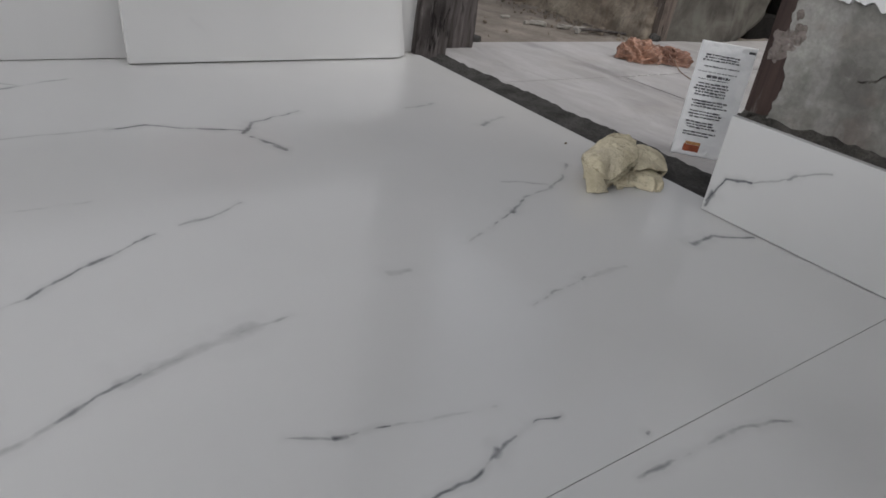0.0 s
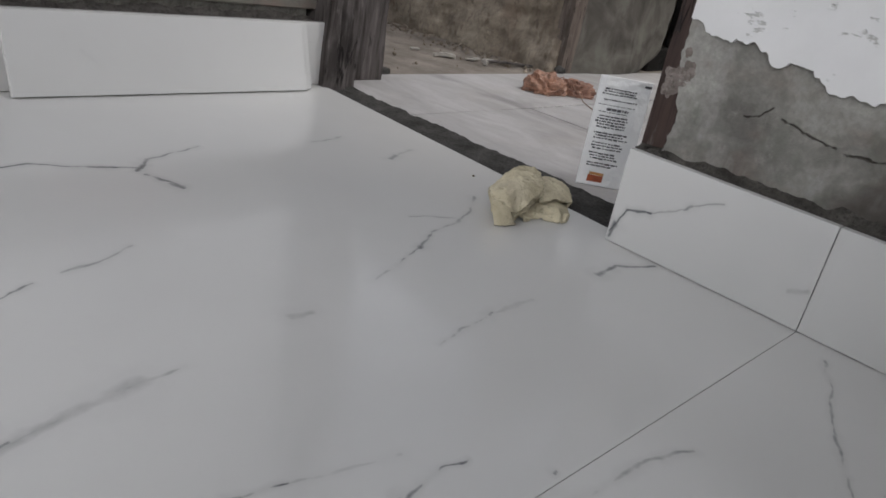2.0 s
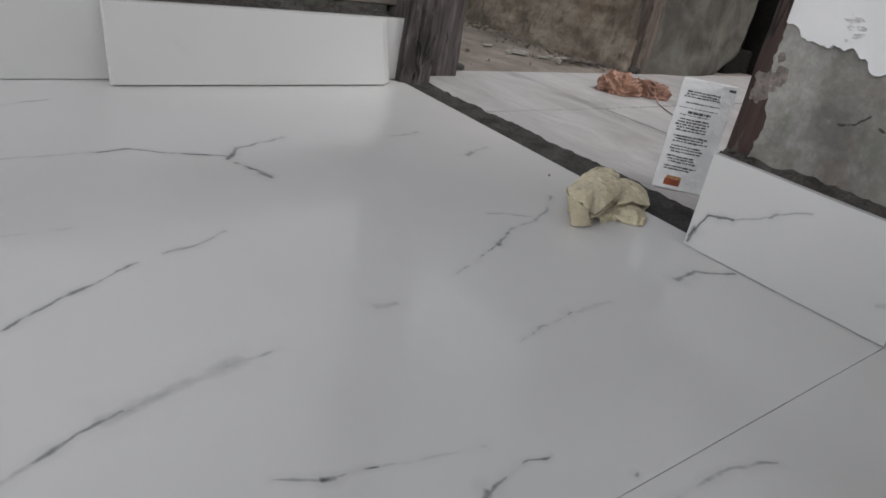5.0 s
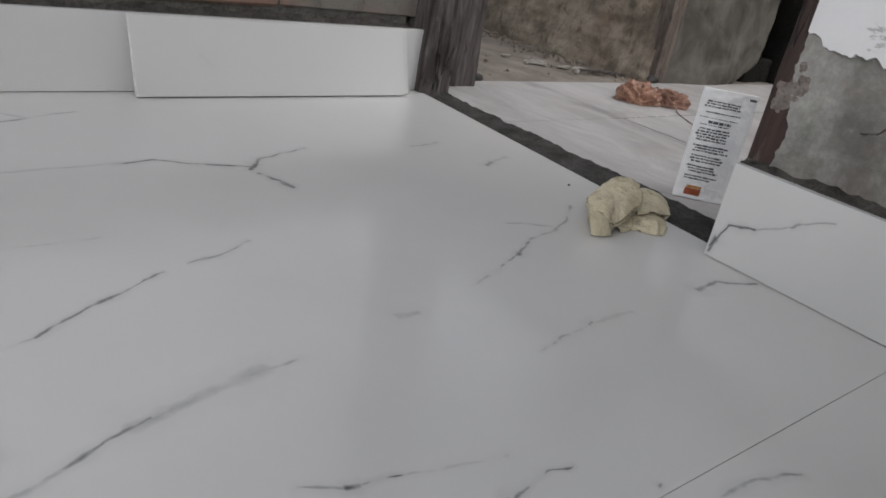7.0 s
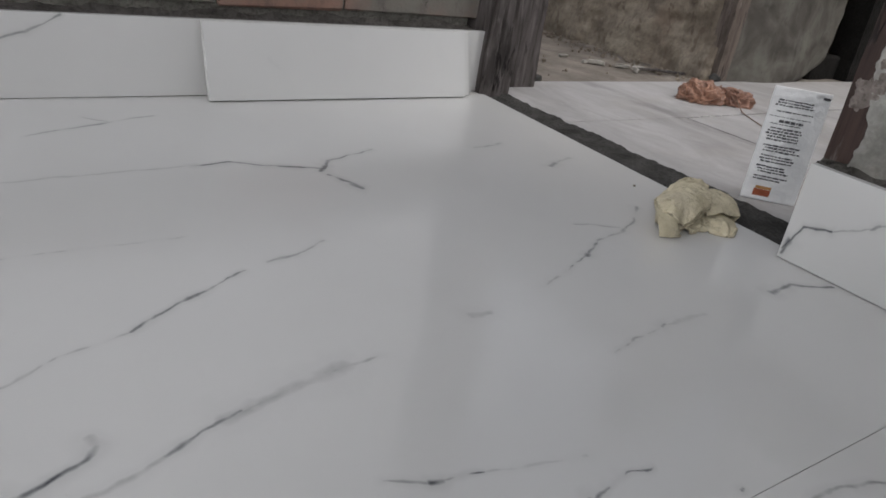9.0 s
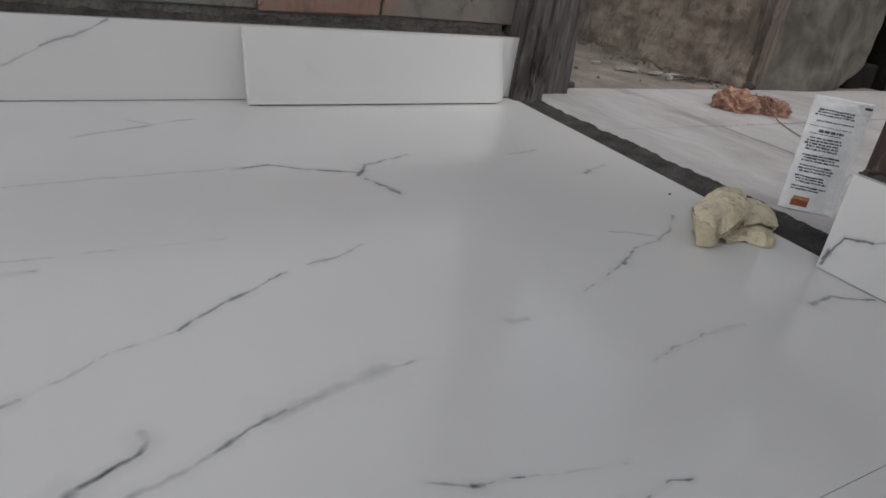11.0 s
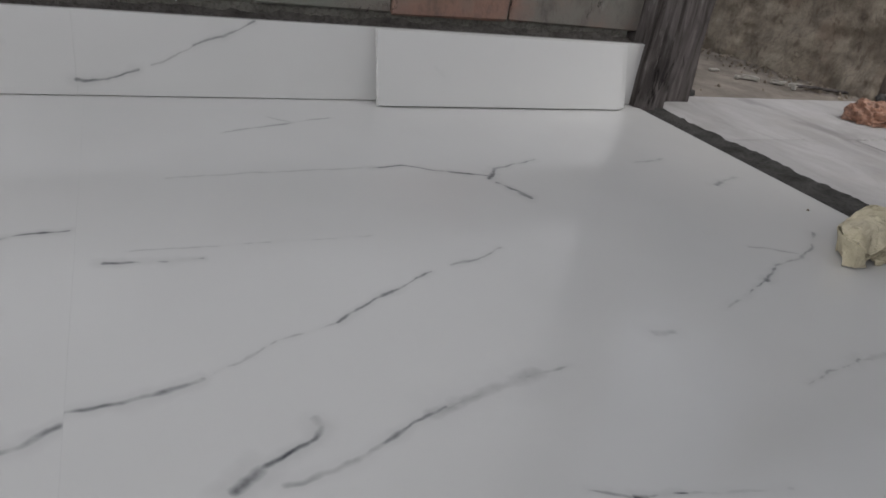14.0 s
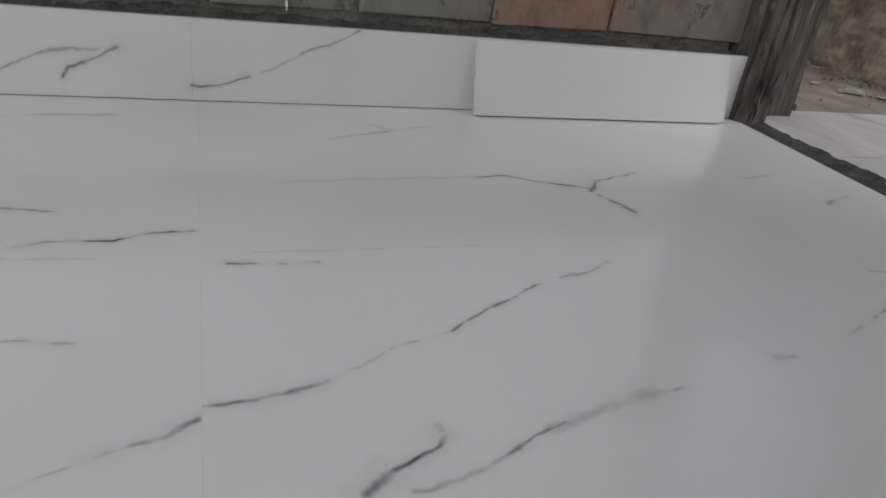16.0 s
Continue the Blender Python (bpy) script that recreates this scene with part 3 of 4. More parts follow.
def paving(outline):
    return prism(bmesh.new(), outline, -0.030, -0.006, 0.0015)


def edge_line(s0, s1, n):
    return [(slab_edge(s0 + (s1 - s0) * k / n), -1.55 + (s0 + (s1 - s0) * k / n) * 1.672) for k in range(n + 1)]


SEAM = (1.55 - 0.138) / 1.672
part("paving_slab", paving([(0.436, -1.55), (0.428, -0.1385)] + edge_line(SEAM, 0.0, 90)), MARBLE, pavement)
part("paving_slab", paving([(0.43, -0.1372), (1.95, -0.108), (1.95, 0.119), (0.26, 0.124)] + edge_line(1.0, SEAM + 0.0006, 40)), MARBLE, pavement)
part("paving_slab", paving([(0.4385, -1.55), (1.95, -1.55), (1.95, -0.1135), (0.4305, -0.1410)]), MARBLE, pavement)
for k in range(9):
    x = 0.452 + 0.0165 * k + 0.008 * wob(k, 0, 0, 1.7)
    w, d = 0.004 + 0.010 * abs(wob(k, 1, 0, 2.3)), 0.0014 + 0.0022 * abs(wob(k, 2, 0, 3.1))
    y = -0.137 + 0.0195 * (x - 0.43) - 0.0045 * (k % 2)
    part("chipped_edge", box(bmesh.new(), (x - w, y - d, -0.012), (x + w, y + d, -0.0052 + 0.0016 * abs(wob(k, 3, 0, 1.3))), 0.0007), CHIP, pavement)

ground = bmesh.new()
sheet(ground, 90, 90, lambda u, v: (0.2 + 2.0 * u, 0.115 + 2.6 * v,
      -0.016 + 0.006 * wob(2 * u, 2.6 * v, 0, 9) + 0.004 * wob(2 * u, 2.6 * v, 0, 30, 2) + 0.05 * max(0.0, u - 0.29) * (u < 0.36)))
tagged(finish("ground", ground, DIRT, smooth=True), "dusty rough cement ground with crumbs of plaster", "ground", kind="structure")
tagged(slab("ground_base", (-80, -80, -0.4), (80, 80, -0.11), DIRT), "plain bare earth round the house", "ground", kind="structure")


def mud_face():
    bm = bmesh.new()
    def at(u, v):
        y, z = 0.145 + 2.4 * u, -0.05 + 0.55 * v
        bulge = 0.022 * wob(0, y, z, 5) + 0.012 * wob(0, y, z, 17, 2) + 0.007 * wob(0, y, z, 55, 4)
        return (0.865 + bulge - 0.03 * max(0.0, 1 - z / 0.12) * (0.6 + 0.4 * wob(0, y, 0, 25)), y, z)
    rows = sheet(bm, 150, 90, at)
    for a, b in ((rows[0], None),):
        back = [bm.verts.new((1.1, v.co.y, v.co.z)) for v in a]
        for k in range(len(a) - 1):
            bm.faces.new((a[k], a[k + 1], back[k + 1], back[k]))
    return bm


tagged(finish("wall_mud", mud_face(), MUD, smooth=True), "rough weathered brown mud-plastered wall outside the doorway", "wall", kind="structure")


def concrete_face():
    bm = bmesh.new()
    def at(u, v):
        z = -0.02 + 1.25 * v ** 2
        end = 1.345 + 0.008 * wob(z, 0, 0, 20) - 0.05 * max(0.0, 1 - z / 0.05) ** 2
        x = 0.905 + (end - 0.905) * u
        y = 0.138 + 0.005 * wob(x, 0, z, 9) + 0.002 * wob(x, 0, z, 40, 3) - 0.030 * math.sin(math.pi * min(1, u * 1.1)) * max(0.0, 1 - z / 0.5) + 0.03 * max(0.0, u - 0.9) * 10 * max(0.0, 1 - z / 0.06)
        return (x, y, z)
    rows = sheet(bm, 60, 70, at)
    last = rows[-1]
    back = [bm.verts.new((v.co.x + 0.01, 0.40, v.co.z)) for v in last]
    for k in range(len(last) - 1):
        bm.faces.new((last[k], last[k + 1], back[k + 1], back[k]))
    return bm


def corner_post():
    bm = post_mesh([(0.862, 0.128), (0.905, 0.126), (0.912, 0.17), (0.862, 0.17)], -0.02, 1.25, 60, 4.0, 0.003)
    return bm


grey = tagged(finish("wall_grey", concrete_face(), CONCRETE, smooth=True), "smooth grey concrete wall end with a rounded foot", "wall", kind="structure")
tagged(finish("corner_post", corner_post(), OLD_POST), "old brown wooden post at the corner of the mud wall", "post")
tagged(slab("wall_passage", (1.96, -1.8, -0.1), (2.15, 2.6, 1.2), MUD), "plain old mud outside wall", "wall", kind="structure")
tagged(slab("wall_far", (0.2, 2.55, -0.1), (1.96, 2.75, 1.3), MUD), "plain old mud outside wall", "wall", kind="structure")
# Roof and front wall are added to keep light out of the opening
dark_room = tagged(slab("wall_dark_opening", (1.355, 1.60, -0.02), (1.955, 1.65, 1.2), UNLIT_BLACK), "back wall of an unlit opening, shade painted in as near-black", "wall", kind="structure")
slab("side", (1.30, 0.40, -0.02), (1.355, 1.65, 1.2), UNLIT_BLACK, dark_room)
slab("roof", (1.30, 0.18, 0.60), (1.955, 1.60, 0.70), UNLIT_BLACK, dark_room)
slab("front", (1.50, 0.142, -0.02), (1.955, 0.22, 1.2), UNLIT_BLACK, dark_room)
slab("step", (1.352, 0.175, -0.02), (1.495, 0.60, 0.055), UNLIT_BLACK, dark_room, 0.006)


# ---- skirting ----
skirt_e = tagged(new("skirting_east"), "white veined tile skirting along the plaster wall", "skirting", kind="structure")
for lo, hi in (((0.0, -0.8260, 0.0008), (0.0092, -0.614, 0.1035)), ((0.0002, -1.6315, 0.0008), (0.0094, -0.8268, 0.1033)), ((0.0, -3.998, 0.0008), (0.0092, -1.6325, 0.1035))):
    part("skirting_tile", box(bmesh.new(), lo, hi, 0.0003), SKIRT_EAST, skirt_e)
skirt_n = tagged(new("skirting_north"), "white veined tile skirting under the brick wall", "skirting", kind="structure")
skirt_n.matrix_world = NORTH_TURN
for lo, hi in (((-0.7953, 0.0, 0.0011), (0.062, 0.0092, 0.1035)), ((-1.592, 0.0001, 0.0011), (-0.7954, 0.0096, 0.1033)), ((-6.398, 0.0, 0.0008), (-1.5935, 0.0092, 0.104))):
    part("skirting_tile", box(bmesh.new(), lo, hi, 0.0002), SKIRT_NORTH, skirt_n)


def mortar_fillet(along, n, seed):
    """Rough mortar behind and above a skirting; along(s, depth, z) places it."""
    bm = bmesh.new()
    profile = [(0.0094, 0.094), (0.0105, 0.1005), (0.016, 0.103), (0.021, 0.1065), (0.026, 0.1105), (0.050, 0.1055)]
    def at(u, v):
        k = v * (len(profile) - 1)
        i = min(int(k), len(profile) - 2)
        d = [a + (b - a) * (k - i) for a, b in zip(profile[i], profile[i + 1])]
        r = 0.35 if i == 0 else 1.0
        s = u * (3.38 if seed == 1.0 else 6.4)
        return along(u, d[0] + r * (0.003 * wob(s, v, 0, 45, seed) + 0.002 * wob(s, v, 0, 130, seed + 2)), d[1] + r * (0.007 * wob(s, v * 0.2, 0, 26, seed + 1) + 0.004 * wob(s, v, 0, 90, seed + 5)))
    sheet(bm, n, 10, at)
    return bm


part("mortar_bed", mortar_fillet(lambda u, d, z: (d, -0.612 - 3.38 * u, z), 1300, 1.0), BED, skirt_e, "rough dark mortar behind the skirting", True)
part("mortar_bed", mortar_fillet(lambda u, d, z: (0.050 - 6.4 * u, d + 0.004, z), 1070, 7.0), BED_NORTH, skirt_n, "rough grey mortar behind the skirting", True)


# ---- door frame ----
door_frame = tagged(new("door_frame"), "old weathered wooden door frame without a door", "door frame", kind="structure")
left_profile = [(0.060, 0.014), (0.078, 0.008), (0.082, 0.016), (0.100, 0.010), (0.106, 0.020), (0.126, 0.018), (0.131, 0.074), (0.150, 0.080), (0.236, 0.082), (0.240, 0.140), (0.058, 0.140)]
part("jamb", post_mesh(left_profile, -0.016, 2.05, 120, 2.0), POST_WOOD, door_frame, "grey-brown weathered moulded wooden jamb")
right_profile = [(0.0235, -0.612), (0.23, -0.612), (0.23, -0.650), (0.0235, -0.650)]
part("jamb", post_mesh(right_profile, -0.016, 2.05, 120, 6.0, 0.0012), RED_WOOD, door_frame, "dark red-brown painted wooden jamb")
slab("head", (0.05, -0.611, 1.99), (0.228, 0.08, 2.048), RED_WOOD, door_frame, 0.003)


def plaster_lip(s):
    z = 0.10 + 2.4 * s ** 2
    edge = -0.640 + 0.012 * min(1.0, max(0.0, (z - 0.15) / 0.05)) + 0.006 * wob(0, 0, z, 40, 8) + 0.003 * wob(0, 0, z, 140, 2)
    return (0.0215, edge, z), (0.0262, -0.690, z)


part("plaster_edge", ragged_board(bmesh.new(), plaster_lip, 300, Vector((0.0045, 0, 0))), PLASTER, east)


def smear_lump(y, z, w, h, seed):
    bm = bmesh.new()
    def at(u, v):
        a = u * math.tau
        r = v * (1 + 0.35 * wob(math.cos(a), math.sin(a), 0, 1.5, seed) + 0.2 * wob(math.cos(a), math.sin(a), 0, 4, seed))
        return (0.0228 - 0.0022 * max(0.0, 1 - v * v) * (0.8 + 0.5 * wob(math.cos(a) * r, math.sin(a) * r, 0, 3, seed)), y + w * r * math.cos(a), z + h * r * math.sin(a))
    sheet(bm, 28, 10, at, closed_u=True)
    part("plaster_smear", bm, SMEAR, east, "", True)


SMEARS = ((-0.623, 0.168, 0.008, 0.009), (-0.630, 0.177, 0.012, 0.011), (-0.637, 0.188, 0.010, 0.013), (-0.634, 0.206, 0.005, 0.007), (-0.619, 0.184, 0.004, 0.005))
for k, (y, z, w, h) in enumerate(SMEARS):
    smear_lump(y, z, w, h, 2.0 + k * 5)


# ---- things ----
def strip_tiles():
    """Two tile strips, cut slightly askew, leaning on the skirting, each a thing of its own."""
    for k, (x0, x1, foot, label) in enumerate(((-0.415, 0.013, -0.0085, "pale cut tile strip leaning in front of another strip"),
                                               (-0.407, 0.0270, 0.0008, "pale cut tile strip leaning against the skirting"))):
        top = 0.1045 - 0.0008 * k
        ob = tagged(new("tile_strip"), label, "tile strip", "leaning tile strips")
        body = box(bmesh.new(), (x0, 0.0007, 0.0), (x1, 0.0088, top), 0.0005)
        glaze = box(bmesh.new(), (x0 + 0.0006, 0.0, 0.0006), (x1 - 0.0006, 0.0009, top - 0.0006), 0.0003)
        for bm in (body, glaze):
            for v in bm.verts:
                v.co.x -= v.co.z / top * (0.006 if v.co.x < -0.2 else 0.012)
        part("body", body, BISQUE, ob, "white ceramic body")
        part("glaze", glaze, STRIP, ob, "pale glazed face")
        ob.matrix_world = pose(0, foot, 0.0020, -8.5 + 0.8 * k, 0, 0.55 + 0.1 * k)


strip_tiles()


def spline(points, s):
    """A smooth curve through the points, for s in 0..1."""
    pts = [Vector(p) for p in points]
    k = s * (len(pts) - 1)
    i = min(int(k), len(pts) - 2)
    t, b, c = k - i, pts[i], pts[i + 1]
    a = pts[i - 1] if i else b * 2 - c
    d = pts[i + 2] if i + 2 < len(pts) else c * 2 - b
    return 0.5 * (2 * b + (c - a) * t + (2 * a - 5 * b + 4 * c - d) * t * t + (3 * b - a - 3 * c + d) * t ** 3)


def drape(bm, rows, seed, wrinkle=0.0016, fold=0.0, n=44, lowest=0.0012):
    """A hanging or lying layer of cloth through a few rows of points, with creases and small frayed edges."""
    def at(u, v):
        p = spline([spline(r, u) for r in rows], v)
        crease = 1 - 3.0 * abs(wob(*p, 38, seed)) - 1.2 * abs(wob(*p, 85, seed + 5))
        p.z += wrinkle * (crease + 0.5 * wob(*p, 210, seed + 3)) + fold * (1 - 2 * abs(math.sin(u * 9 + 2.5 * wob(u, v, 0, 2.5, seed)))) * min(1.0, v * 2)
        fray = 0.0016 * wob(u * 1.3, v * 0.2, 0, 30, seed + 7) * (v > 0.98)
        p.y += fray
        p.z = max(p.z + fray, lowest if p.x < 0.022 else -0.003)
        return p
    earlier = bm.verts[:]
    rows = sheet(bm, n, n, at)
    if earlier:
        # one cloth: a short tuck joins the layer to the ones before it
        a, b = min(((p, q) for p in rows[0][::6] + rows[-1][::6] + [r[0] for r in rows[::6]] for q in earlier[::5]), key=lambda pair: (pair[0].co - pair[1].co).length_squared)
        bm.faces.new((a, b, b.link_edges[0].other_vert(b)))


def rag():
    bm = bmesh.new()
    back = [(-0.081, -0.507, 0.029), (-0.047, -0.497, 0.036), (-0.018, -0.491, 0.042), (-0.001, -0.497, 0.041), (0.001, -0.510, 0.037)]
    front = [(-0.102, -0.530, 0.030), (-0.097, -0.551, 0.026), (-0.082, -0.548, 0.016), (-0.063, -0.549, 0.023), (-0.025, -0.538, 0.030)]
    middle = [(-0.098, -0.522, 0.034), (-0.086, -0.530, 0.038), (-0.065, -0.530, 0.041), (-0.041, -0.528, 0.041), (-0.018, -0.529, 0.036)]
    drape(bm, [back, middle, front], 2.0, 0.0024)
    drape(bm, [[(x + 0.010, y + 0.010, z - 0.002) for x, y, z in front[1:]], [(x + 0.004, y + 0.003, max(0.003, z - 0.007)) for x, y, z in front[1:]]], 31.0, 0.0016, n=30)
    drape(bm, [back, [(x + 0.006, y - 0.001, 0.5 * z) for x, y, z in back], [(x + 0.010, y - 0.002, 0.0) for x, y, z in back]], 5.0)
    drape(bm, [[(-0.102, -0.530, 0.030), (-0.103, -0.544, 0.029), (-0.095, -0.551, 0.025)],
               [(-0.099, -0.533, 0.015), (-0.097, -0.545, 0.016), (-0.083, -0.548, 0.012)],
               [(-0.098, -0.538, 0.001), (-0.090, -0.545, 0.001), (-0.075, -0.547, 0.001)]], 9.0, 0.0012)
    drape(bm, [[(-0.102, -0.530, 0.030), (-0.090, -0.515, 0.030), (-0.081, -0.507, 0.029)], [(-0.094, -0.537, 0.001), (-0.080, -0.522, 0.002), (-0.070, -0.510, 0.001)]], 10.0, n=20)
    drape(bm, [[(0.008, -0.502, 0.029), (0.029, -0.503, 0.029), (0.044, -0.509, 0.026), (0.050, -0.519, 0.019)],
               [(-0.010, -0.519, 0.025), (0.006, -0.525, 0.025), (0.022, -0.528, 0.022), (0.040, -0.531, 0.015)],
               [(-0.026, -0.537, 0.017), (-0.007, -0.540, 0.018), (0.010, -0.541, 0.015), (0.031, -0.542, 0.011)]], 13.0, 0.0014)
    drape(bm, [[(0.008, -0.502, 0.028), (0.029, -0.503, 0.028), (0.044, -0.509, 0.025), (0.050, -0.519, 0.018), (0.031, -0.541, 0.009)],
               [(0.010, -0.505, 0.0), (0.029, -0.507, -0.003), (0.040, -0.512, -0.003), (0.044, -0.521, -0.003), (0.026, -0.538, 0.001)]], 15.0, 0.0008)
    drape(bm, [[(-0.062, -0.536, 0.007), (-0.042, -0.535, 0.010), (-0.015, -0.531, 0.013), (0.006, -0.533, 0.012), (0.022, -0.541, 0.007)],
               [(-0.058, -0.542, 0.004), (-0.039, -0.542, 0.007), (-0.021, -0.546, 0.009), (-0.010, -0.553, 0.009), (0.006, -0.558, 0.005)],
               [(-0.054, -0.545, 0.001), (-0.034, -0.544, 0.001), (-0.025, -0.555, 0.001), (-0.017, -0.564, 0.001), (-0.008, -0.566, 0.001)]], 18.0, 0.0010, 0.0024)
    drape(bm, [[(-0.080, -0.540, 0.022), (-0.064, -0.534, 0.016), (-0.048, -0.534, 0.020), (-0.014, -0.524, 0.027)],
               [(-0.068, -0.539, 0.001), (-0.048, -0.531, 0.001), (-0.028, -0.528, 0.003), (-0.008, -0.524, 0.008)]], 21.0, 0.0016, n=26)
    ob = finish("cleaning_rag", bm, CLOTH, smooth=True)
    thick = ob.modifiers.new("cloth_thickness", "SOLIDIFY")
    thick.thickness, thick.offset = 0.0018, 0.0
    tagged(ob, "crumpled pale yellow cotton rag on the floor tile", "rag")


rag()

PLASTIC = film_mat("orange_plastic_film", (0.15, 0.074, 0.048), (0.37, 0.195, 0.13), 0.35)
TWINE = film_mat("brown_stringy_plastic", (0.13, 0.060, 0.042), (0.33, 0.175, 0.12), 0.5)
STRING = plain_mat("brown_string", (0.22, 0.15, 0.11), 0.8)


def tube(bm, points, radius, sides=6):
    pts = [Vector(p) for p in points]
    rings = []
    for i, p in enumerate(pts):
        t = (pts[min(i + 1, len(pts) - 1)] - pts[max(i - 1, 0)]).normalized()
        a = t.orthogonal().normalized()
        b = t.cross(a)
        rings.append([bm.verts.new(p + radius * (a * math.cos(math.tau * k / sides) + b * math.sin(math.tau * k / sides))) for k in range(sides)])
    for r, s in zip(rings, rings[1:]):
        for k in range(sides):
            bm.faces.new((r[k], r[(k + 1) % sides], s[(k + 1) % sides], s[k]))


def crumpled(bm, centre, size, turn, seed, n=110):
    """A crumpled heap of thin film: a low mound full of sharp ridges and hollows, with a torn outline."""
    m = pose(*centre, 0, 0, turn)
    def at(u, v):
        a, b = u * math.tau, v * math.pi / 2
        d = Vector((math.cos(a) * math.cos(b) ** 0.6, math.sin(a) * math.cos(b) ** 0.6, math.sin(b)))
        ridge = 1.0 - 1.3 * abs(wob(*d, 1.3, seed)) - 0.8 * abs(wob(*d, 2.7, seed + 2)) - 0.35 * abs(wob(*d, 6.5, seed + 4)) + 0.06 * wob(*d, 15, seed)
        k = max(0.5, 0.78 + 0.42 * (ridge - 0.35))
        return m @ Vector((d.x * size[0] * k, d.y * size[1] * k, max(0.0, d.z) * size[2] * k * 1.15 + 0.0004))
    sheet(bm, n, n // 2, at, closed_u=True)


def orange_bag():
    bag = tagged(new("plastic_bag"), "crumpled orange plastic bag with loose string on the marble", "plastic bag")
    bag.location = (0.63, -0.05, -0.0055)
    bm = bmesh.new()
    crumpled(bm, (-0.035, 0.012, 0), (0.054, 0.042, 0.039), -35, 21)
    part("film", bm, PLASTIC, bag, "crumpled orange film", True)
    bm = bmesh.new()
    crumpled(bm, (0.030, -0.012, 0), (0.056, 0.030, 0.030), -48, 37)
    part("knot", bm, TWINE, bag, "brown stringy knot", True)
    rnd = random.Random(8)
    for k in range(16):
        a, lift = rnd.uniform(-1.1, 0.4), rnd.uniform(0.012, 0.036)
        x, y, far = rnd.uniform(-0.02, 0.03), rnd.uniform(-0.02, 0.01), rnd.uniform(0.03, 0.07)
        bm = bmesh.new()
        tube(bm, [(x + far * (q / 8) * math.cos(a) + 0.004 * math.sin(q + k), y + far * (q / 8) * math.sin(a) + 0.004 * math.cos(1.7 * q + k), 0.003 + lift * math.sin(math.pi * (0.25 + 0.75 * q / 8))) for q in range(9)], rnd.uniform(0.0010, 0.0022), 5)
        part("strand", bm, TWINE, bag, "", True)
    bm = bmesh.new()
    tube(bm, [(0.028 - 0.118 * s / 12 + 0.018 * (s / 12) ** 2, -0.028 - 0.143 * s / 12, 0.014 * max(0, 1 - s / 4) + 0.0012) for s in range(13)], 0.0011)
    part("string", bm, STRING, bag)


orange_bag()

POUCH = film_mat("white_glossy_pouch_film", (0.78, 0.785, 0.80), (0.85, 0.855, 0.865), 0.22)
INK = plain_mat("black_print", (0.075, 0.075, 0.085), 0.4)
RED_PRINT = plain_mat("red_orange_print", (0.36, 0.09, 0.04), 0.4)
YELLOW_PRINT = plain_mat("yellow_print", (0.48, 0.25, 0.09), 0.4)


def pouch():
    pack = tagged(new("sachet"), "white glossy printed sachet standing upside down by the jamb", "sachet")
    w, h = 0.069, 0.147
    pack.matrix_world = Matrix.Translation((0.146, -0.464, -0.006)) @ pose(0, 0, 0, -3.0, 0, -46)
    def face(u, v, off=0.0, side=-1):
        x, z = u * w, v * h
        belly = max(0.0, math.sin(math.pi * u)) ** 0.7 * max(0.0, math.sin(math.pi * v)) ** 0.8
        crease = 0.0016 * wob(x, 0, z, 60, 3) + 0.0060 * wob(x, 0, z, 130, 7) * max(0, abs(v - 0.5) * 2 - 0.5) + 0.0008 * belly * wob(x, side, z, 90, 3)
        return Vector((x + 0.0015 * wob(0, 0, z, 40), side * (0.0045 * belly + 0.0004 + off) + crease * (0.4 + belly), z))
    bm = bmesh.new()
    for side in (-1, 1):
        sheet(bm, 40, 80, lambda u, v, side=side: face(u, v, 0, side))
    bmesh.ops.remove_doubles(bm, verts=bm.verts, dist=0.0009)
    part("pouch", bm, POUCH, pack, "", True)
    def print_bar(name, u0, u1, v0, v1, mat, n=14):
        bm = bmesh.new()
        sheet(bm, n, 2, lambda u, v: face(u0 + (u1 - u0) * u, v0 + (v1 - v0) * v, 0.0005))
        part(name, bm, mat, pack, "", True)
    rnd = random.Random(5)
    blocks = [(0.895, 3, 0.022, 0.010), (0.800, 1, 0.02, 0.008), (0.752, 1, 0.02, 0.0045), (0.722, 1, 0.02, 0.018), (0.690, 1, 0.02, 0.006),
              (0.655, 5, 0.0245, 0.0115), (0.505, 3, 0.024, 0.0115), (0.412, 3, 0.0245, 0.0110), (0.318, 3, 0.0245, 0.0110), (0.224, 2, 0.024, 0.0105)]
    for top, count, pitch, size in blocks:
        for k in range(count):
            v = top - pitch * k
            a, b = 0.11 + rnd.uniform(-0.03, 0.06), 0.73 + rnd.uniform(-0.12, 0.05)
            if count == 1 and size < 0.005:
                a, b = 0.06, 0.76
            if size > 0.015:
                a, b = 0.24, 0.66
            x = a
            while x < b:
                e = min(b, x + rnd.uniform(0.025, 0.11))
                print_bar("text_bar", x, e, v - size * rnd.uniform(0.85, 1.25), v + size * rnd.uniform(0.0, 0.3), INK, 4)
                x = e + rnd.uniform(0.010, 0.020)
    print_bar("logo", 0.20, 0.50, 0.040, 0.105, RED_PRINT)
    print_bar("logo_top", 0.22, 0.50, 0.107, 0.132, YELLOW_PRINT)
    print_bar("registration_mark", 0.86, 0.985, 0.945, 0.965, INK)


pouch()


# Debris on the ground outside
CHALK = plain_mat("white_plaster_chip", (0.37, 0.35, 0.32), 0.85)
STONE = cement_mat("brown_crumb", (0.17, 0.14, 0.11), (0.34, 0.29, 0.24), 60)


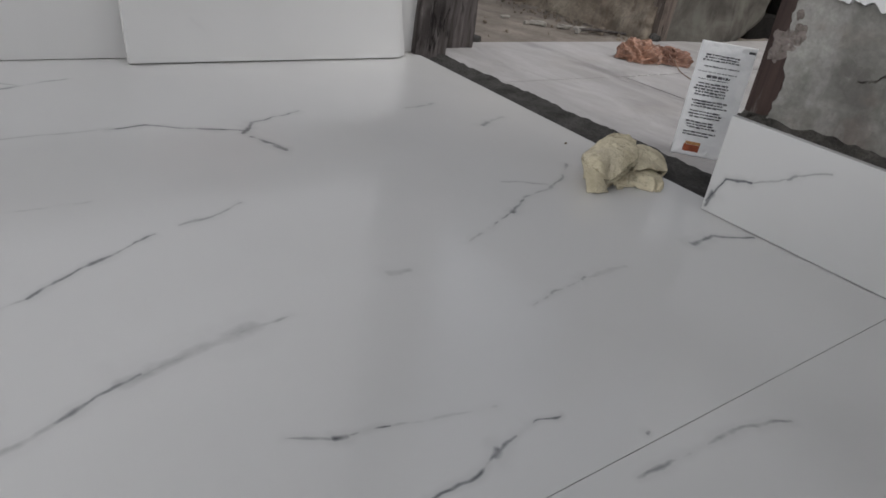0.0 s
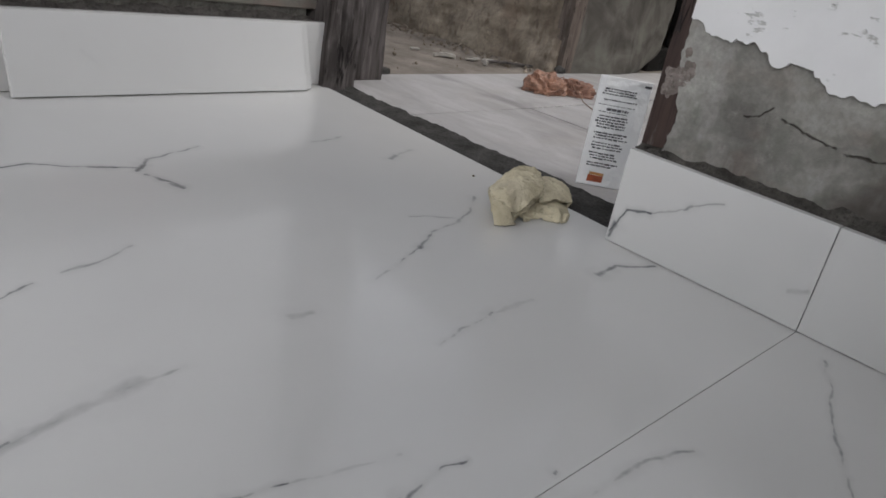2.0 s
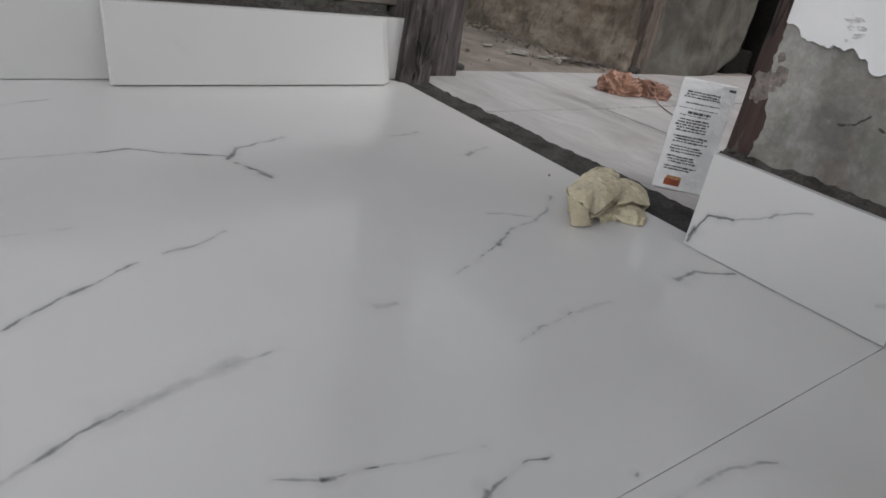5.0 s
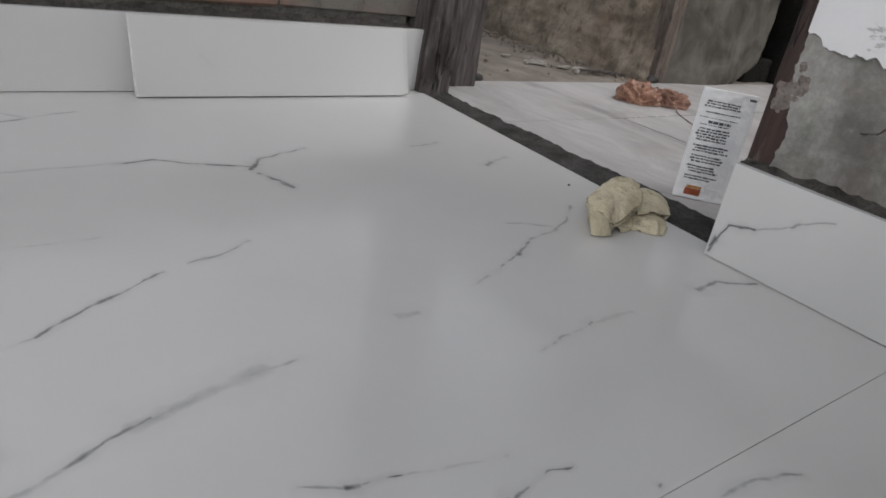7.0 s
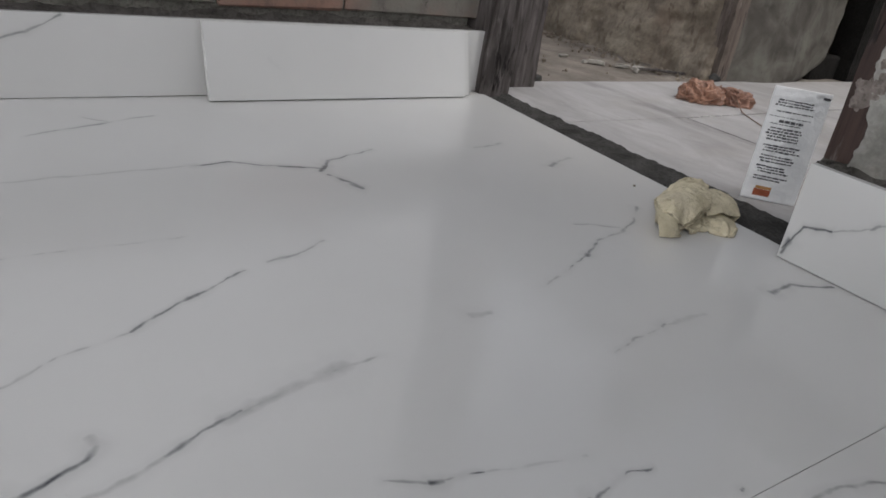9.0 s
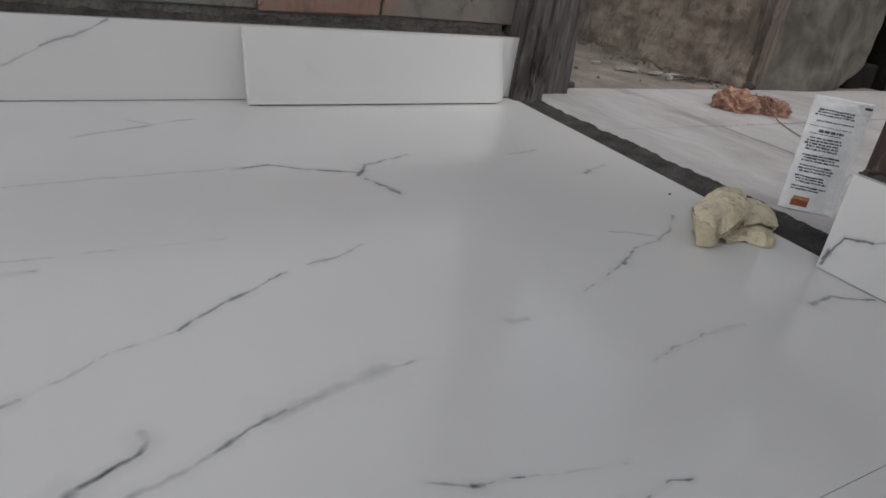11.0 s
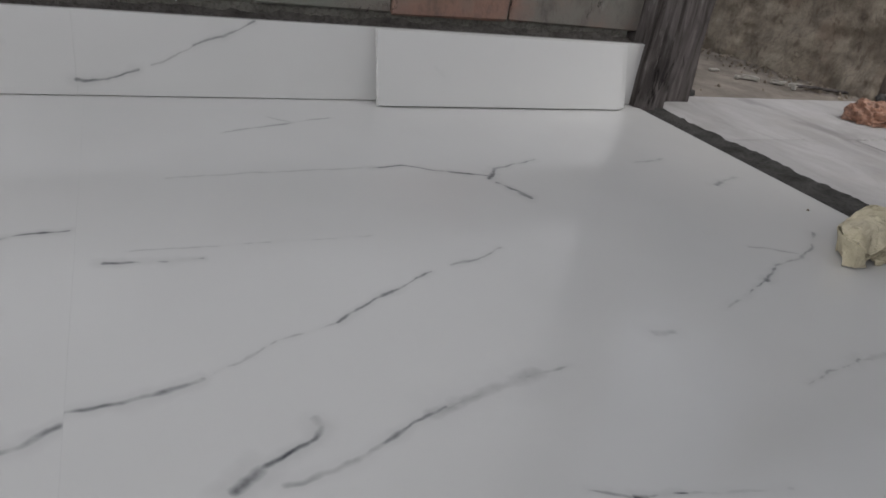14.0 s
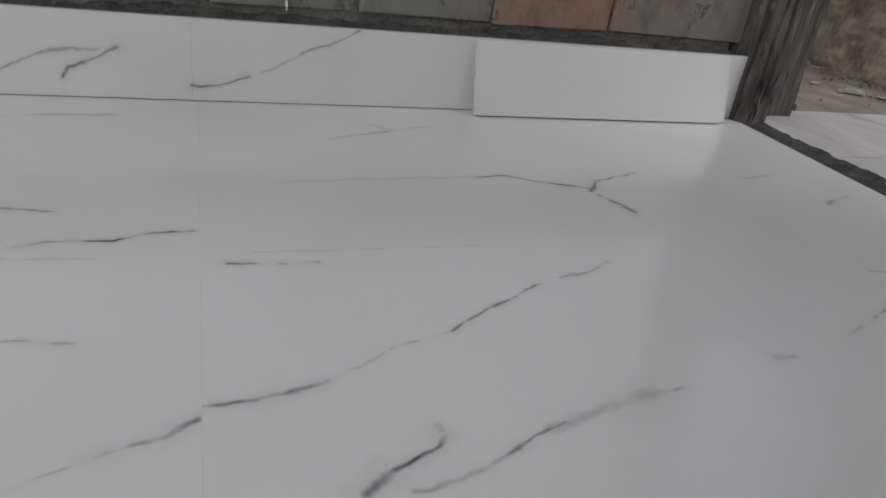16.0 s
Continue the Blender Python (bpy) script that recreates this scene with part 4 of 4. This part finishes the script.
def lump(name, at, size, turn, material, label, category, group):
    bm = bmesh.new()
    bmesh.ops.create_icosphere(bm, subdivisions=2, radius=1.0)
    for v in bm.verts:
        k = 1 + 0.35 * wob(*v.co, 1.3, at[0] * 50)
        v.co = Vector((v.co.x * size[0] * k, v.co.y * size[1] * k, max(-0.6, v.co.z) * size[2] * k))
    ob = tagged(finish(name, bm, material), label, category, group)
    ob.matrix_world = pose(*at, 0, 0, turn)


def shard(at, size, turn, seed):
    bm = box(bmesh.new(), [-v for v in size], size, 0.0012)
    bmesh.ops.subdivide_edges(bm, edges=bm.edges[:], cuts=2)
    for v in bm.verts:
        v.co += Vector((0.35 * size[0] * wob(*v.co, 60, seed), 0.7 * size[1] * wob(*v.co, 90, seed + 2), 0.7 * size[2] * wob(*v.co, 110, seed + 4)))
    ob = tagged(finish("plaster_chip", bm, CHALK), "broken white plaster chip on the dusty ground", "debris", "plaster chips outside")
    ob.matrix_world = pose(*at, 0, 0, turn)


for k, (at, size, turn) in enumerate((((0.640, 0.318, -0.008), (0.024, 0.007, 0.005), -48), ((0.700, 0.290, -0.009), (0.017, 0.006, 0.004), -30), ((0.730, 0.262, -0.008), (0.014, 0.006, 0.004), -52),
                                     ((0.612, 0.335, -0.010), (0.006, 0.005, 0.004), 0), ((0.705, 0.245, -0.009), (0.007, 0.006, 0.006), 20), ((0.60, 0.40, -0.010), (0.012, 0.005, 0.003), -10))):
    shard(at, size, turn, 3.0 * k)
bm = bmesh.new()
tube(bm, [(0.70 + 0.03 * k, 0.245 - 0.008 * k, -0.006 + 0.002 * math.sin(k)) for k in range(6)], 0.0035, 7)
tagged(finish("stick", bm, POST_WOOD), "thin dark broken stick on the ground", "stick")
for at, size in (((0.290, 0.15, -0.006), (0.036, 0.016, 0.009)), ((0.86, 0.13, 0.0), (0.022, 0.014, 0.012))):
    lump("dirt_clod", at, size, 20, WET, "dark clod of dirt on the ground", "debris", "dirt clods outside")

crumbs = bmesh.new()
rnd = random.Random(11)
for k in range(800):
    y = 0.16 + 1.0 * rnd.random()
    x = (0.845 - abs(rnd.gauss(0, 0.05))) if k % 5 else 0.30 + 0.52 * rnd.random()
    r = 0.0007 + 0.0045 * rnd.random() ** 4 * (1.5 if x > 0.76 else 1)
    made = bmesh.ops.create_icosphere(crumbs, subdivisions=1, radius=r)["verts"]
    for v in made:
        v.co = v.co * (1 + 0.5 * wob(*v.co, 300, k)) + Vector((x, y, -0.012))
tagged(finish("crumbs", crumbs, STONE), "brown crumbs of fallen mud plaster", "debris", kind="stuff")


for k, (x, y, r) in enumerate(((-0.003, -0.412, 0.0015),)):
    lump("mortar_crumb", (x, y, 0.0008), (r * 1.3, r, r), 40 * k, STONE, "tiny brown mortar crumb on the floor tile", "debris", "crumbs on the tile")


# ---- pieces of floor and walls ----
for which, outline, skin in tile_specs:
    bm = prism(bmesh.new(), outline, -0.0094, 0.0, 0.00008)
    if which == "A":
        for axis, cuts in ((0, CELLS_X), (1, CELLS_Y)):
            for c in cuts:
                at, across = [0, 0, 0], [0, 0, 0]
                at[axis], across[axis] = c, 1
                bmesh.ops.bisect_plane(bm, geom=bm.verts[:] + bm.edges[:] + bm.faces[:], plane_co=at, plane_no=across)
        for f in bm.faces:
            mid = f.calc_center_median()
            f.material_index = 5 * sum(mid.x > c for c in CELLS_X) + sum(mid.y > c for c in CELLS_Y)
    ob = part("tile", bm, skin, floor)
    if which == "A":
        for m in TILE_CELLS[1:]:
            ob.data.materials.append(m)


def brick_mesh(seed):
    bm = box(bmesh.new(), (-0.0957, 0, -0.0368), (0.0957, 0.03, 0.0368), 0.003)
    for v in bm.verts:
        v.co += Vector((0.006 * wob(*v.co, 40, seed), 0.003 * wob(*v.co, 60, seed + 1), 0.006 * wob(*v.co, 50, seed + 2)))
    mesh = bpy.data.meshes.new("brick")
    bm.to_mesh(mesh)
    bm.free()
    mesh.materials.append(BRICK)
    return mesh


bricks = [brick_mesh(k * 3.3) for k in range(6)]
rnd = random.Random(3)
for row in range(2):
    shift = 0.0 if row % 2 == 0 else 0.095
    for k in range(1 if row == 0 else 0, 34):
        ob = new("brick", bricks[rnd.randrange(6)])
        ob.parent = north
        x = 0.0970 - 0.1935 * k - shift
        wide = Matrix.Diagonal((1.0, 1, 1, 1))
        if x > -0.1 and row == 0:
            x, wide = -0.052, Matrix.Diagonal((1.45, 1, 1, 1))
        elif x > -0.09:
            x, wide = x - 0.085, Matrix.Diagonal((0.5, 1, 1, 1))
        ob.matrix_local = pose(x, 0.0275 + rnd.uniform(-0.002, 0.002), 0.1560 + 0.079 * row + rnd.uniform(-0.001, 0.001), 0, rnd.uniform(-0.6, 0.6), rnd.uniform(-0.6, 0.6)) @ wide


def drip(s):
    z = 0.117 + 0.10 * s
    x = -0.676 - 0.06 * (z - 0.117) + 0.0012 * wob(0, 0, z, 120, 3)
    w = 0.0010 + 0.0008 * wob(0, 0, z, 160, 6)
    return (x - w, 0.0225, z), (x + w, 0.0225, z)


part("paint_drip", ragged_board(bmesh.new(), drip, 30, Vector((0, 0.006, 0))), WHITE, north, "thin white paint drip")
